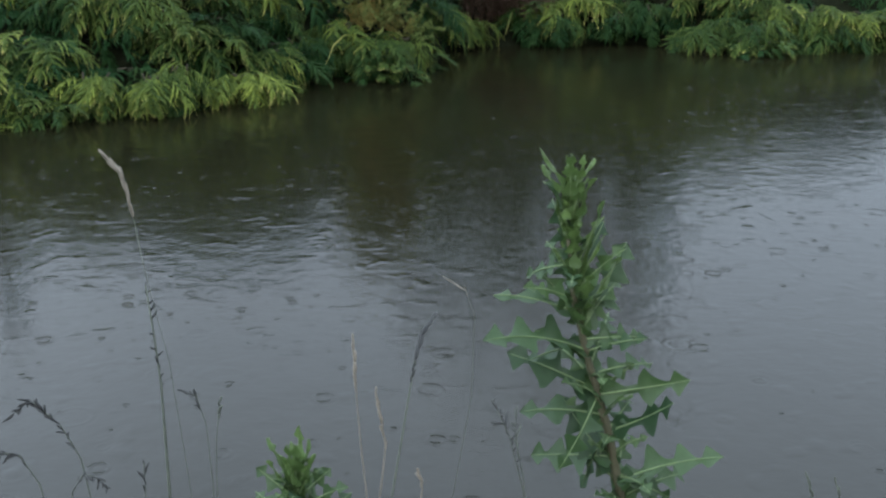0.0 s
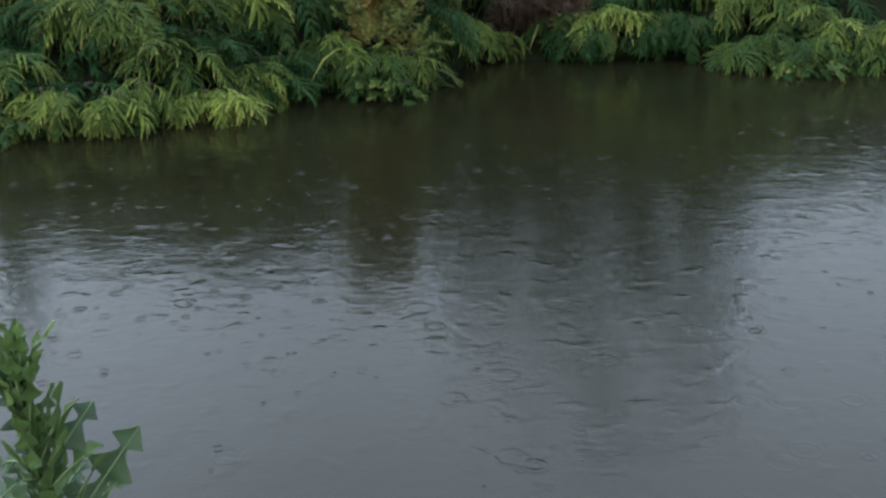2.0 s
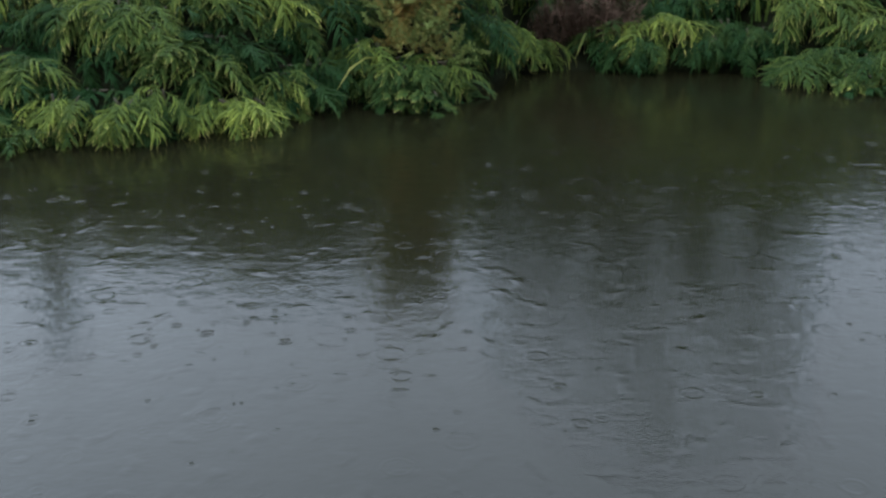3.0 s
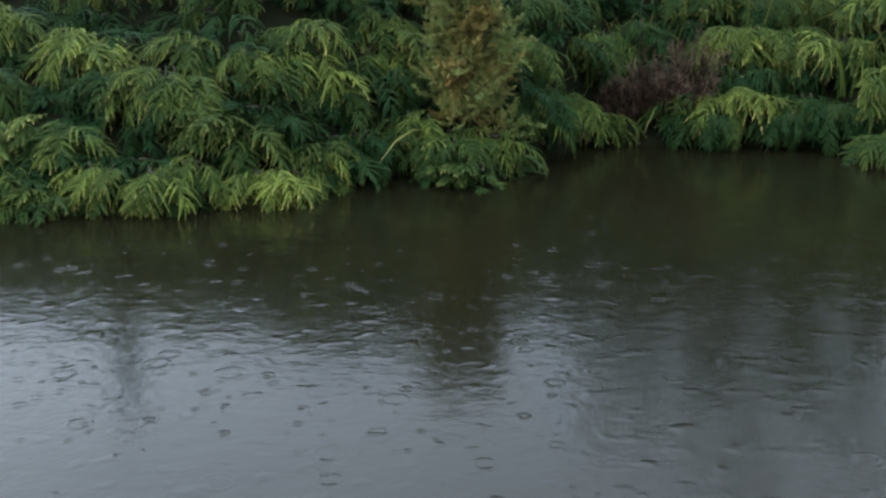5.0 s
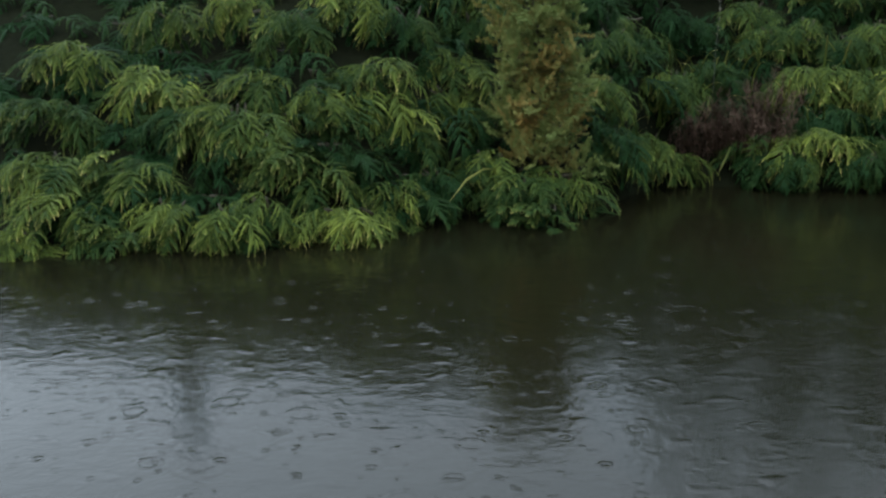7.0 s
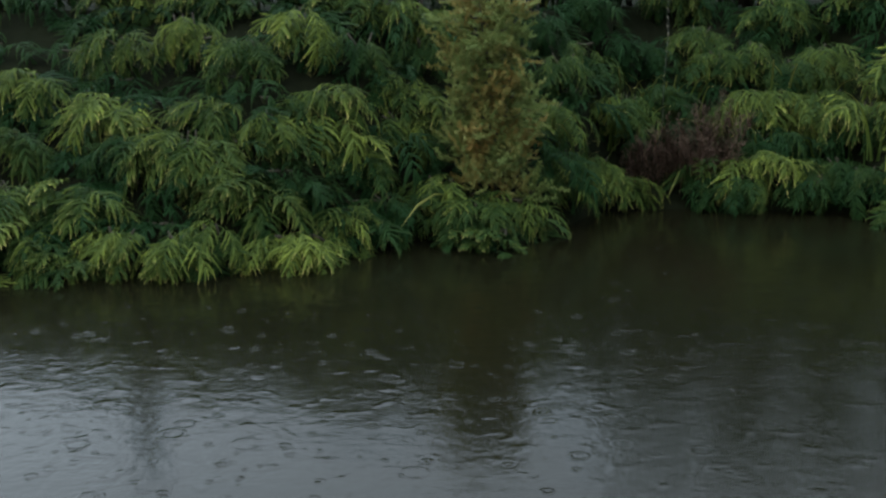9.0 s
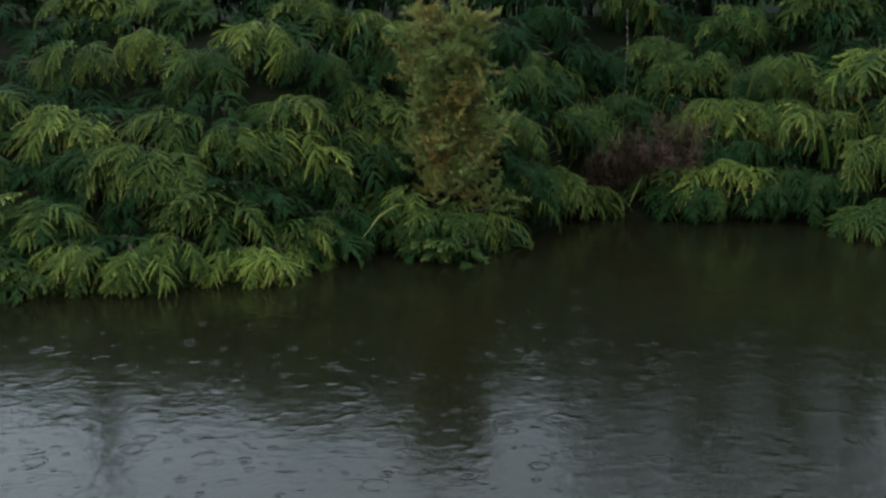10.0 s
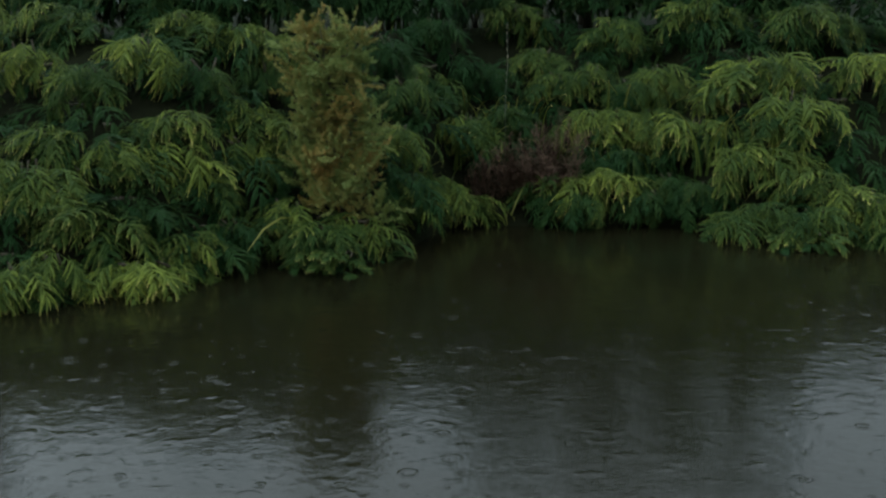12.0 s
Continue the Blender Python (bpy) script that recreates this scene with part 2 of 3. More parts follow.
gx, gy = stretched(-7, 9, 0.16, 900), stretched(-3, 14, 0.16, 900)
verts = [(x, y, ground_z(x, y)) for y in gy for x in gx]
nx = len(gx)
faces = [(j * nx + i, j * nx + i + 1, (j + 1) * nx + i + 1, (j + 1) * nx + i) for j in range(len(gy) - 1) for i in range(nx - 1)]
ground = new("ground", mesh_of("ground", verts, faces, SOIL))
tagged(ground, "dark damp soil of the pond's banks and bed", "ground", kind="structure")

wx, wy = np.linspace(-32, 32, 33), np.linspace(0.3, 12.9, 12)
verts = [(x, y, 0.0) for y in wy for x in wx]
faces = [(j * 33 + i, j * 33 + i + 1, (j + 1) * 33 + i + 1, (j + 1) * 33 + i) for j in range(11) for i in range(32)]
water = new("water", mesh_of("water", verts, faces, WATER))
tagged(water, "dark murky pond water pocked by rain rings", "water", kind="structure")


# ---------------------------------------------------------------- drooping shrubs of the far bank
def finger(start, way, bend, length, width, r, barb=1.0):
    """A drooping branchlet: a bent, keeled, pointed blade with short barbs along both its edges."""
    p, d = Vector(start), Vector(way).normalized()
    side = d.cross(Vector((0, 0, 1)))
    side = side.normalized() if side.length > 1e-3 else Vector((0, 1, 0))
    verts, faces, along = [], [], []
    steps = (0.75, 1.0, 0.56, 0.22)
    for n, w in enumerate(steps):
        up = side.cross(d)
        w *= width * 0.5
        verts += [p - side * w - up * w * 0.55, p.copy(), p + side * w - up * w * 0.55]
        along += [n / 4 + 0.06, n / 4, n / 4 + 0.06]
        if n:
            for hand in (0, 2):
                out = d * 1.7 + side * (hand - 1) * r.uniform(0.5, 0.9) - up * 0.25
                root, tip = verts[-3 + hand], verts[-3 + hand] + out.normalized() * length * barb * r.uniform(0.16, 0.30) * (1.0, 1.1, 0.9, 0.4)[n]
                base = len(verts)
                along += [n / 4, n / 4 + 0.18]
                verts += [root - d * length * 0.08, tip]
                faces.append((base - 3 + hand - (2 if hand else 0), base, base + 1))
        p = p + d * (length / 4)
        d = (d + Vector((0, 0, -bend * (0.5 + 0.45 * n)))).normalized()
    verts.append(p)
    along.append(1.0)
    rows = [0] + [3 + 7 * k for k in range(3)]
    for a, b in zip(rows, rows[1:]):
        faces += [(a, a + 1, b + 1, b), (a + 1, a + 2, b + 2, b + 1)]
    last = rows[-1]
    faces += [(last, last + 1, len(verts) - 1), (last + 1, last + 2, len(verts) - 1)]
    return verts, faces, along


def frond_mesh(seed, pairs=7, sag=1.0, broad=0.0, claw=0.0):
    """A spray one metre long: an arching shoot whose branchlets leave it forwards on both sides and hang at their ends."""
    r = random.Random(seed)
    p, pitch = Vector((0, 0, 0)), radians(26 + r.uniform(-8, 8))
    line, turn, sway = [p.copy()], 0.0, r.uniform(-0.4, 0.4)
    steps = pairs + 2
    for n in range(steps):
        p = p + Vector((math.cos(pitch) * math.cos(turn), math.cos(pitch) * math.sin(turn), math.sin(pitch))) / steps * 0.9
        pitch -= radians(r.uniform(55, 95) / steps * (0.5 + n / steps)) * sag
        turn += sway / steps
        line.append(p.copy())
    radii = [0.011 * (1 - 0.8 * n / steps) for n in range(steps + 1)]
    verts, faces = tube(line, radii, 3)
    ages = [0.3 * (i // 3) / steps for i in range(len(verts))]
    for n in range(2, steps + 1):
        s = n / steps
        ahead = (line[n] - line[n - 1]).normalized()
        for hand in ((-1, 1) if n < steps else (-0.7, 0, 0.7)):
            side = ahead.cross(Vector((0, 0, 1))).normalized() * hand
            way = ahead * (0.8 + 0.5 * s) + side * (1.0 - 0.25 * s) * r.uniform(0.5, 1.25) + Vector((0, 0, r.uniform(-0.30, 0.40)))
            long = (0.36 if hand == 0 else 0.26 + 0.18 * math.sin(math.pi * min(1.0, s * 0.8 + 0.12))) * r.uniform(0.6, 1.4)
            droop = (0.22 + r.uniform(-0.12, 0.26)) * (0.6 + 0.4 * sag)
            if broad:
                v, f, along = blade(line[n], way, droop, long * 0.8, 0.056 * broad, 4)
            else:
                v, f, along = finger(line[n], way, droop + 0.42 * claw, long * (1 + 0.30 * claw), 0.046 * r.uniform(0.6, 1.2), r, 1 - 0.45 * claw)
            base = len(verts)
            verts += v
            faces += [tuple(i + base for i in face) for face in f]
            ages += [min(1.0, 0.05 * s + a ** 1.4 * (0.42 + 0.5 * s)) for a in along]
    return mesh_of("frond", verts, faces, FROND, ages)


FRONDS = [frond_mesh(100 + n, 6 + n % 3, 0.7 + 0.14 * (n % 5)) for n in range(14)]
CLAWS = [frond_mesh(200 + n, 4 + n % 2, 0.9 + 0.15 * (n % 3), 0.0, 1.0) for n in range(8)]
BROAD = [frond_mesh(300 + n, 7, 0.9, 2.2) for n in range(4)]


def stem_mesh(seed, height, back):
    r = random.Random(seed)
    pieces = []
    for k in range(3):
        top = Vector((r.uniform(-0.12, 0.12), -back + r.uniform(-0.08, 0.08), height * r.uniform(0.85, 1.0)))
        mid = Vector((top.x * 0.4 + r.uniform(-0.05, 0.05), top.y * 0.35, height * 0.55))
        pieces.append(tube([(0.03 * k - 0.03, 0, -0.06), mid, top], [0.016, 0.012, 0.006], 5))
    verts, faces = joined(pieces)
    return mesh_of("stem", verts, faces, BARK)


def face_y(x, z):
    """How far back the bank's green face lies at height z: a slope that eases upward, and a hedge on its top."""
    return shore(x) + gentle(x) * (SLOPE * min(z, 1.0) + EASE * min(max(0.0, z - 1.0), 0.8)) + 0.3 * max(0.0, z - 1.8)


def shrub(hub, width, drop, lean, tone, seed, count=0, kinds=None, size=0.0, label=""):
    """A shrub whose crown is a shelf of fronds: they leave its hub forwards, arch over and hang by drop in front of it."""
    r = random.Random(seed)
    hub = Vector(hub)
    back = 0.10
    base = Vector((hub.x, hub.y + back, 0))
    base.z = ground_z(base.x, base.y)
    if base.z < 0.01:
        base.y = max(base.y, shore(hub.x) + 0.58)
        base.z = ground_z(base.x, base.y)
        back = base.y - hub.y
    root = new("shrub")
    root.matrix_basis = Matrix.Translation(base)
    tall = max(0.04, hub.z - base.z)
    part("stem", stem_mesh(seed, tall, back), root)
    count = count or int(12 + 22 * width)
    size = size or min(0.50, max(0.24, 0.15 + 0.36 * width))
    for n in range(count):
        u = (n + r.uniform(0.1, 0.9)) / count * 2 - 1
        a = radians(-90 + 42 * lean + 50 * u + r.uniform(-24, 24))
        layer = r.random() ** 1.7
        long = size * r.uniform(0.6, 1.1)
        lift = 8 - 50 * min(1.1, drop / size) + r.uniform(-16, 16) - 12 * layer
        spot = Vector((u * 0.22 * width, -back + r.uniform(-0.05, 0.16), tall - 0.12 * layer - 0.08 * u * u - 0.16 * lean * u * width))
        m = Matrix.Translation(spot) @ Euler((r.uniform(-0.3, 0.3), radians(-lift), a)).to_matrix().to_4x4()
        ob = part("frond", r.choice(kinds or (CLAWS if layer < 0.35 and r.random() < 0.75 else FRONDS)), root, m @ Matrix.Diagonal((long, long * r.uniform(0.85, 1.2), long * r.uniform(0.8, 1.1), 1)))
        # shade under the shelf is put into the colour of the lower fronds
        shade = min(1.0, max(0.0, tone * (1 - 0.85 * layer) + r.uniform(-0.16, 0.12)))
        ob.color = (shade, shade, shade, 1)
    words = label or ("yellow-green drooping shrub with long hanging leaves" if tone > 0.65 else "green drooping shrub with hanging narrow leaves" if tone > 0.35 else "dark green drooping shrub with the bank's shade in its leaf colour")
    return tagged(root, words, "shrub", "drooping shrubs on the far bank")


# crowns from the water up: x, y, height, width, how far they hang, lean, tone (young growth, lowered as painted shade
# in dark hollows)
WATERLINE = [
    (-2.35, 7.12, 0.13, 0.45, 0.10, 0.0, 0.40), (-2.85, 6.93, 0.14, 0.46, 0.12, 0.0, 0.90), (4.16, 9.62, 0.15, 0.72, 0.13, 0.0, 0.31),
    (5.01, 9.68, 0.17, 0.80, 0.19, 0.0, 0.36), (-0.99, 7.84, 0.19, 0.32, 0.17, 0.2, 0.90), (-0.94, 8.11, 0.21, 0.44, 0.19, 0.6, 0.90),
    (-1.13, 7.69, 0.23, 0.55, 0.21, 0.0, 0.95), (3.02, 9.65, 0.26, 0.61, 0.22, -0.3, 0.36), (3.39, 9.55, 0.27, 0.56, 0.21, 0.1, 0.28),
    (0.11, 8.82, 0.28, 0.54, 0.14, 0.9, 0.60), (-1.68, 7.28, 0.29, 0.41, 0.27, 0.0, 0.92), (-0.90, 8.22, 0.29, 0.40, 0.14, 0.0, 0.50),
    (0.76, 10.06, 0.30, 0.62, 0.18, 0.9, 0.82),
]
LOW = [
    (2.23, 10.15, 0.30, 0.41, 0.18, 0.2, 0.16), (-2.07, 7.29, 0.30, 0.49, 0.22, -0.4, 0.95), (1.69, 10.05, 0.30, 0.49, 0.24, -0.2, 0.30),
    (-0.13, 8.61, 0.29, 0.57, 0.22, 0.0, 0.38), (4.54, 9.70, 0.32, 0.68, 0.29, 0.2, 0.71), (-2.70, 7.20, 0.32, 0.61, 0.19, 0.0, 0.65),
    (1.44, 10.23, 0.33, 0.41, 0.11, -0.9, 0.30), (3.97, 9.65, 0.33, 0.40, 0.25, 0.0, 0.66), (-1.53, 7.41, 0.34, 0.38, 0.27, 0.2, 0.75),
    (-0.70, 8.47, 0.34, 0.45, 0.23, 0.0, 0.15), (4.05, 9.79, 0.37, 0.72, 0.22, -0.2, 0.78), (4.93, 9.78, 0.37, 0.86, 0.32, 0.0, 0.46),
    (-1.45, 7.98, 0.39, 0.77, 0.11, 0.4, 0.50),
]
LOWER_MIDDLE = [
    (2.67, 10.08, 0.39, 0.50, 0.24, 0.3, 0.16), (3.77, 9.79, 0.39, 0.63, 0.21, 0.2, 0.78), (0.60, 10.06, 0.41, 0.53, 0.25, 0.5, 0.58),
    (2.43, 10.32, 0.41, 0.41, 0.19, 0.0, 0.21), (-0.39, 8.76, 0.42, 0.50, 0.23, -0.6, 0.58), (-1.33, 8.19, 0.43, 0.60, 0.05, 0.8, 0.12),
    (1.86, 10.30, 0.43, 0.78, 0.26, 0.0, 1.00), (3.53, 9.94, 0.47, 0.63, 0.14, -0.3, 0.64), (-2.47, 7.61, 0.47, 0.74, 0.19, 0.7, 0.60),
    (0.35, 9.29, 0.47, 0.53, 0.26, 0.4, 0.50), (-2.90, 7.43, 0.53, 0.71, 0.25, -0.3, 0.68), (0.41, 9.52, 0.54, 0.54, 0.28, 0.3, 0.60),
    (1.96, 10.63, 0.58, 0.66, 0.19, 0.0, 0.10),
]
MIDDLE = [
    (-0.95, 8.64, 0.61, 0.51, 0.19, 0.2, 0.20), (-1.72, 7.90, 0.63, 0.48, 0.19, 0.2, 0.50), (3.14, 10.20, 0.63, 0.87, 0.22, 0.4, 0.55),
    (-2.31, 8.08, 0.76, 0.54, 0.16, 0.0, 0.20), (-3.22, 8.00, 0.78, 0.73, 0.19, 0.7, 0.40), (-0.56, 9.34, 0.78, 0.33, 0.19, 0.5, 0.45),
    (-1.97, 8.05, 0.79, 0.79, 0.29, 0.2, 0.55), (2.43, 10.81, 0.81, 0.53, 0.25, 0.4, 0.88), (2.71, 10.73, 0.81, 0.72, 0.21, 0.2, 0.72),
    (-0.76, 9.12, 0.83, 0.45, 0.28, 0.4, 0.60), (-1.13, 8.71, 0.85, 0.83, 0.41, 0.7, 0.88), (1.76, 10.91, 0.87, 0.53, 0.26, -0.3, 0.60),
    (2.42, 11.01, 0.88, 0.54, 0.21, 0.2, 0.45),
]
SHOULDER = [
    (0.77, 10.60, 0.88, 0.66, 0.38, 0.2, 0.66), (0.32, 9.60, 0.88, 0.47, 0.32, 0.3, 0.62), (2.00, 10.95, 0.89, 0.78, 0.31, 0.0, 0.75),
    (1.10, 10.92, 0.90, 0.58, 0.20, 0.0, 0.20), (-1.47, 8.36, 0.90, 0.50, 0.26, 0.2, 0.72), (-1.93, 8.45, 0.95, 0.51, 0.15, -0.3, 0.65),
    (-2.63, 8.36, 0.98, 0.77, 0.23, 0.3, 0.95), (-1.21, 8.86, 1.01, 0.64, 0.16, 0.0, 0.55), (-0.81, 9.43, 1.04, 0.68, 0.21, 0.0, 0.65),
    (3.41, 10.47, 1.07, 0.86, 0.42, 0.1, 0.80), (-3.39, 8.54, 1.11, 0.78, 0.23, -0.4, 0.66), (2.18, 11.19, 1.13, 0.65, 0.35, 0.3, 0.32),
    (1.55, 11.42, 1.16, 0.61, 0.19, -0.4, 0.50),
]
UPPER = [
    (0.32, 10.12, 1.20, 0.49, 0.25, 0.0, 0.40), (1.80, 11.48, 1.24, 0.57, 0.26, 0.2, 0.50), (2.42, 11.37, 1.25, 0.61, 0.34, 0.2, 0.50),
    (0.89, 11.35, 1.25, 0.51, 0.23, 0.0, 0.06), (0.39, 10.78, 1.25, 0.58, 0.25, 0.6, 0.36), (4.23, 11.23, 1.33, 0.78, 0.28, 0.2, 0.88),
    (-0.78, 9.85, 1.33, 0.44, 0.25, 0.2, 0.30), (3.24, 11.01, 1.34, 1.25, 0.42, -0.3, 0.88), (1.36, 11.71, 1.36, 0.50, 0.22, -0.2, 0.50),
    (-2.91, 9.11, 1.37, 0.67, 0.22, 0.0, 0.50), (-1.87, 9.00, 1.37, 0.55, 0.27, 0.0, 0.45), (-1.14, 9.34, 1.39, 0.47, 0.28, 0.2, 0.30),
    (0.10, 10.42, 1.53, 0.42, 0.27, 0.2, 0.15),
]
TOP = [
    (-2.35, 9.10, 1.53, 0.48, 0.37, -0.3, 0.80), (-1.54, 9.28, 1.57, 0.64, 0.36, 0.1, 0.95), (-0.91, 10.24, 1.60, 0.74, 0.24, 0.1, 0.76),
    (2.08, 12.17, 1.63, 0.71, 0.32, 0.2, 0.55), (0.43, 11.31, 1.65, 0.51, 0.24, 0.0, 0.00), (-1.38, 9.95, 1.72, 0.59, 0.23, 0.3, 0.65),
    (3.87, 11.99, 1.73, 0.83, 0.26, 0.0, 0.50), (-2.57, 10.14, 1.76, 0.73, 0.17, -0.3, 0.60), (1.07, 12.42, 1.77, 0.67, 0.25, 0.3, 0.55),
    (-3.37, 10.24, 1.77, 0.81, 0.22, 0.0, 0.60), (2.92, 12.19, 1.78, 0.72, 0.23, 0.0, 0.45),
]
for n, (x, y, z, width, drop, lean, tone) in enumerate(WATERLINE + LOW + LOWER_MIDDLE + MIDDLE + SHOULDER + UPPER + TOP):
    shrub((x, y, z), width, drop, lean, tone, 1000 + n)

# fill growth on the face of the bank behind them, coloured darker to imitate shade, and its top
n = 0
for row in range(14):
    z = 0.06 + 0.22 * row
    x = -7.0 + 0.35 * (row % 2)
    while x < 9.0:
        top = 1.80 + 0.9 / (1 + math.exp(-7 * (x - 0.85))) / (1 + math.exp(7 * (x - 3.5))) + 0.10 * math.sin(2.3 * x)
        recess = z < 0.2 and 0.5 < x < 2.7
        hollow = 0.2 < x < 1.2 and 1.2 < z < 1.75
        if z < top and not recess and not hollow:
            at, up = x + random.uniform(-0.15, 0.15), z + random.uniform(-0.05, 0.05)
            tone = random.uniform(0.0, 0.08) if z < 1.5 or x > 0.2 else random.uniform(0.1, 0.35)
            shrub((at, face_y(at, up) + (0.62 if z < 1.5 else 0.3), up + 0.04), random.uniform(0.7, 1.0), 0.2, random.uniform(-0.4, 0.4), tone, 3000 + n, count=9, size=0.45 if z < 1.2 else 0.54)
        x += 0.92 if -5.6 < x < 5.2 else 1.5
        n += 1


def top_shrub(x, z, tone, seed, count):
    shrub((x, face_y(x, z) + 0.4, z + 0.04), 0.9, 0.22, 0.0, tone, seed, count=count, size=0.55)


for k, x in enumerate((-5.2, -4.7, -4.2, -3.75)):
    top_shrub(x, 1.96, random.uniform(0.2, 0.4), 4600 + k, 16)
for k in range(9):
    top_shrub(-4.9 + 0.45 * k, 1.94, random.uniform(0.1, 0.3), 4800 + k, 14)
for k in range(6):
    top_shrub(-1.0 + 0.48 * k + random.uniform(-0.1, 0.1), random.uniform(2.06, 2.18), random.uniform(0.1, 0.3), 4700 + k, 12)
for k in range(5):
    top_shrub(-1.35 + 0.3 * k, 2.02, random.uniform(0.0, 0.15), 4900 + k, 12)
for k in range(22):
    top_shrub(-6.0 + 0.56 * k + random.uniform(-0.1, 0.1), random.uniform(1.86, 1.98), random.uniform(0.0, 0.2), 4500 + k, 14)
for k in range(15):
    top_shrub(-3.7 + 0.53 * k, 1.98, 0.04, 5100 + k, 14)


# ---------------------------------------------------------------- loose tall trees behind the bank's top
def loose_tree(x, y, height, spread, seed):
    """A slender tree with a thin trunk, rising limbs and an open crown."""
    r = random.Random(seed)
    base = Vector((x, y, ground_z(x, y)))
    root = new("tree")
    root.matrix_basis = Matrix.Translation(base)
    line = [Vector((0.10 * math.sin(1.7 * k), 0.08 * math.cos(2.1 * k), height * k / 6 - (0.1 if k == 0 else 0))) for k in range(7)]
    v, f = tube(line, [0.05, 0.045, 0.038, 0.03, 0.022, 0.014, 0.006], 8)
    part("trunk", mesh_of("trunk", v, f, BARK), root)
    for k in range(16):
        s = 0.12 + 0.85 * k / 15
        i = min(5, int(s * 6))
        start = line[i].lerp(line[i + 1], s * 6 - i)
        a = k * 2.4 + r.uniform(-0.4, 0.4)
        reach = spread * (1.15 - 0.7 * s) * r.uniform(0.7, 1.1)
        tip = start + Vector((math.cos(a) * reach, math.sin(a) * reach, 0.35 * reach + r.uniform(0.0, 0.3)))
        mid = start.lerp(tip, 0.5) + Vector((0, 0, 0.08))
        v, f = tube([start, mid, tip], [0.022, 0.014, 0.005], 5)
        limb = part("limb", mesh_of("limb", v, f, BARK), root)
        many = (17 if s < 0.35 else 8 if s < 0.6 else 5) if spread > 0.5 else 3
        for q in range(many):
            w = 0.10 + 0.90 * (q + r.random()) / many
            p = start.lerp(mid, w * 2) if w < 0.5 else mid.lerp(tip, w * 2 - 1)
            turn = Euler((r.uniform(-0.6, 0.6), radians(r.uniform(-35, 30)), a + r.uniform(-1.5, 1.5))).to_matrix().to_4x4()
            long = r.uniform(0.40, 0.65) * (1.15 - 0.6 * s) * min(1.0, 0.35 + 0.8 * spread)
            ob = part("frond", r.choice(FRONDS), limb, Matrix.Translation(p) @ turn @ Matrix.Diagonal((long, long, long, 1)))
            shade = r.uniform(0.0, 0.35)
            ob.color = (shade, shade, shade, 1)
    return tagged(root, "tall loose dark green tree behind the bank's shrubs", "tree", "trees behind the bank")


for k, (x, y, height, spread) in enumerate(((-3.55, 10.4, 1.15, 0.15), (0.9, 13.9, 2.7, 0.8), (1.8, 14.7, 4.3, 1.0), (2.7, 14.2, 4.8, 1.1), (3.8, 14.4, 4.4, 1.1))):
    loose_tree(x, y, height, spread, 900 + k)


# ---------------------------------------------------------------- other plants of the far bank
# low broad-leaved mats on the water's edge
for k, (x, y, wide) in enumerate(((0.08, 8.30, 0.36), (-0.16, 8.42, 0.3), (3.25, 9.35, 0.4), (3.45, 9.30, 0.4))):
    shrub((x, y, 0.10), wide, 0.07, 0.0, 0.42, 5000 + k, count=11, kinds=BROAD, size=0.25, label="low green broad-leaved plant at the waterline")


def sprig_mesh(seed):
    """A twig with many tiny leaves, along +x, of unit length."""
    r = random.Random(seed)
    line = [Vector((k / 5, 0.05 * math.sin(k * 1.3 + seed), 0.10 * (k / 5) ** 2)) for k in range(6)]
    verts, faces = tube(line, [0.012, 0.011, 0.009, 0.008, 0.006, 0.004], 3)
    ages = [0.9] * len(verts)
    for k in range(76):
        s = r.uniform(0.05, 1.0) * 5
        i = min(4, int(s))
        p = line[i].lerp(line[i + 1], s - i)
        way = Vector((r.uniform(-0.2, 1), r.uniform(-1, 1), r.uniform(-1, 1)))
        v, f, along = blade(p, way, 0.15, r.uniform(0.10, 0.19), 0.052, 2)
        base = len(verts)
        verts += v
        faces += [tuple(q + base for q in face) for face in f]
        ages += [0.3 + 0.7 * r.random()] * len(v)
    return mesh_of("sprig", verts, faces, SPRIG, ages)


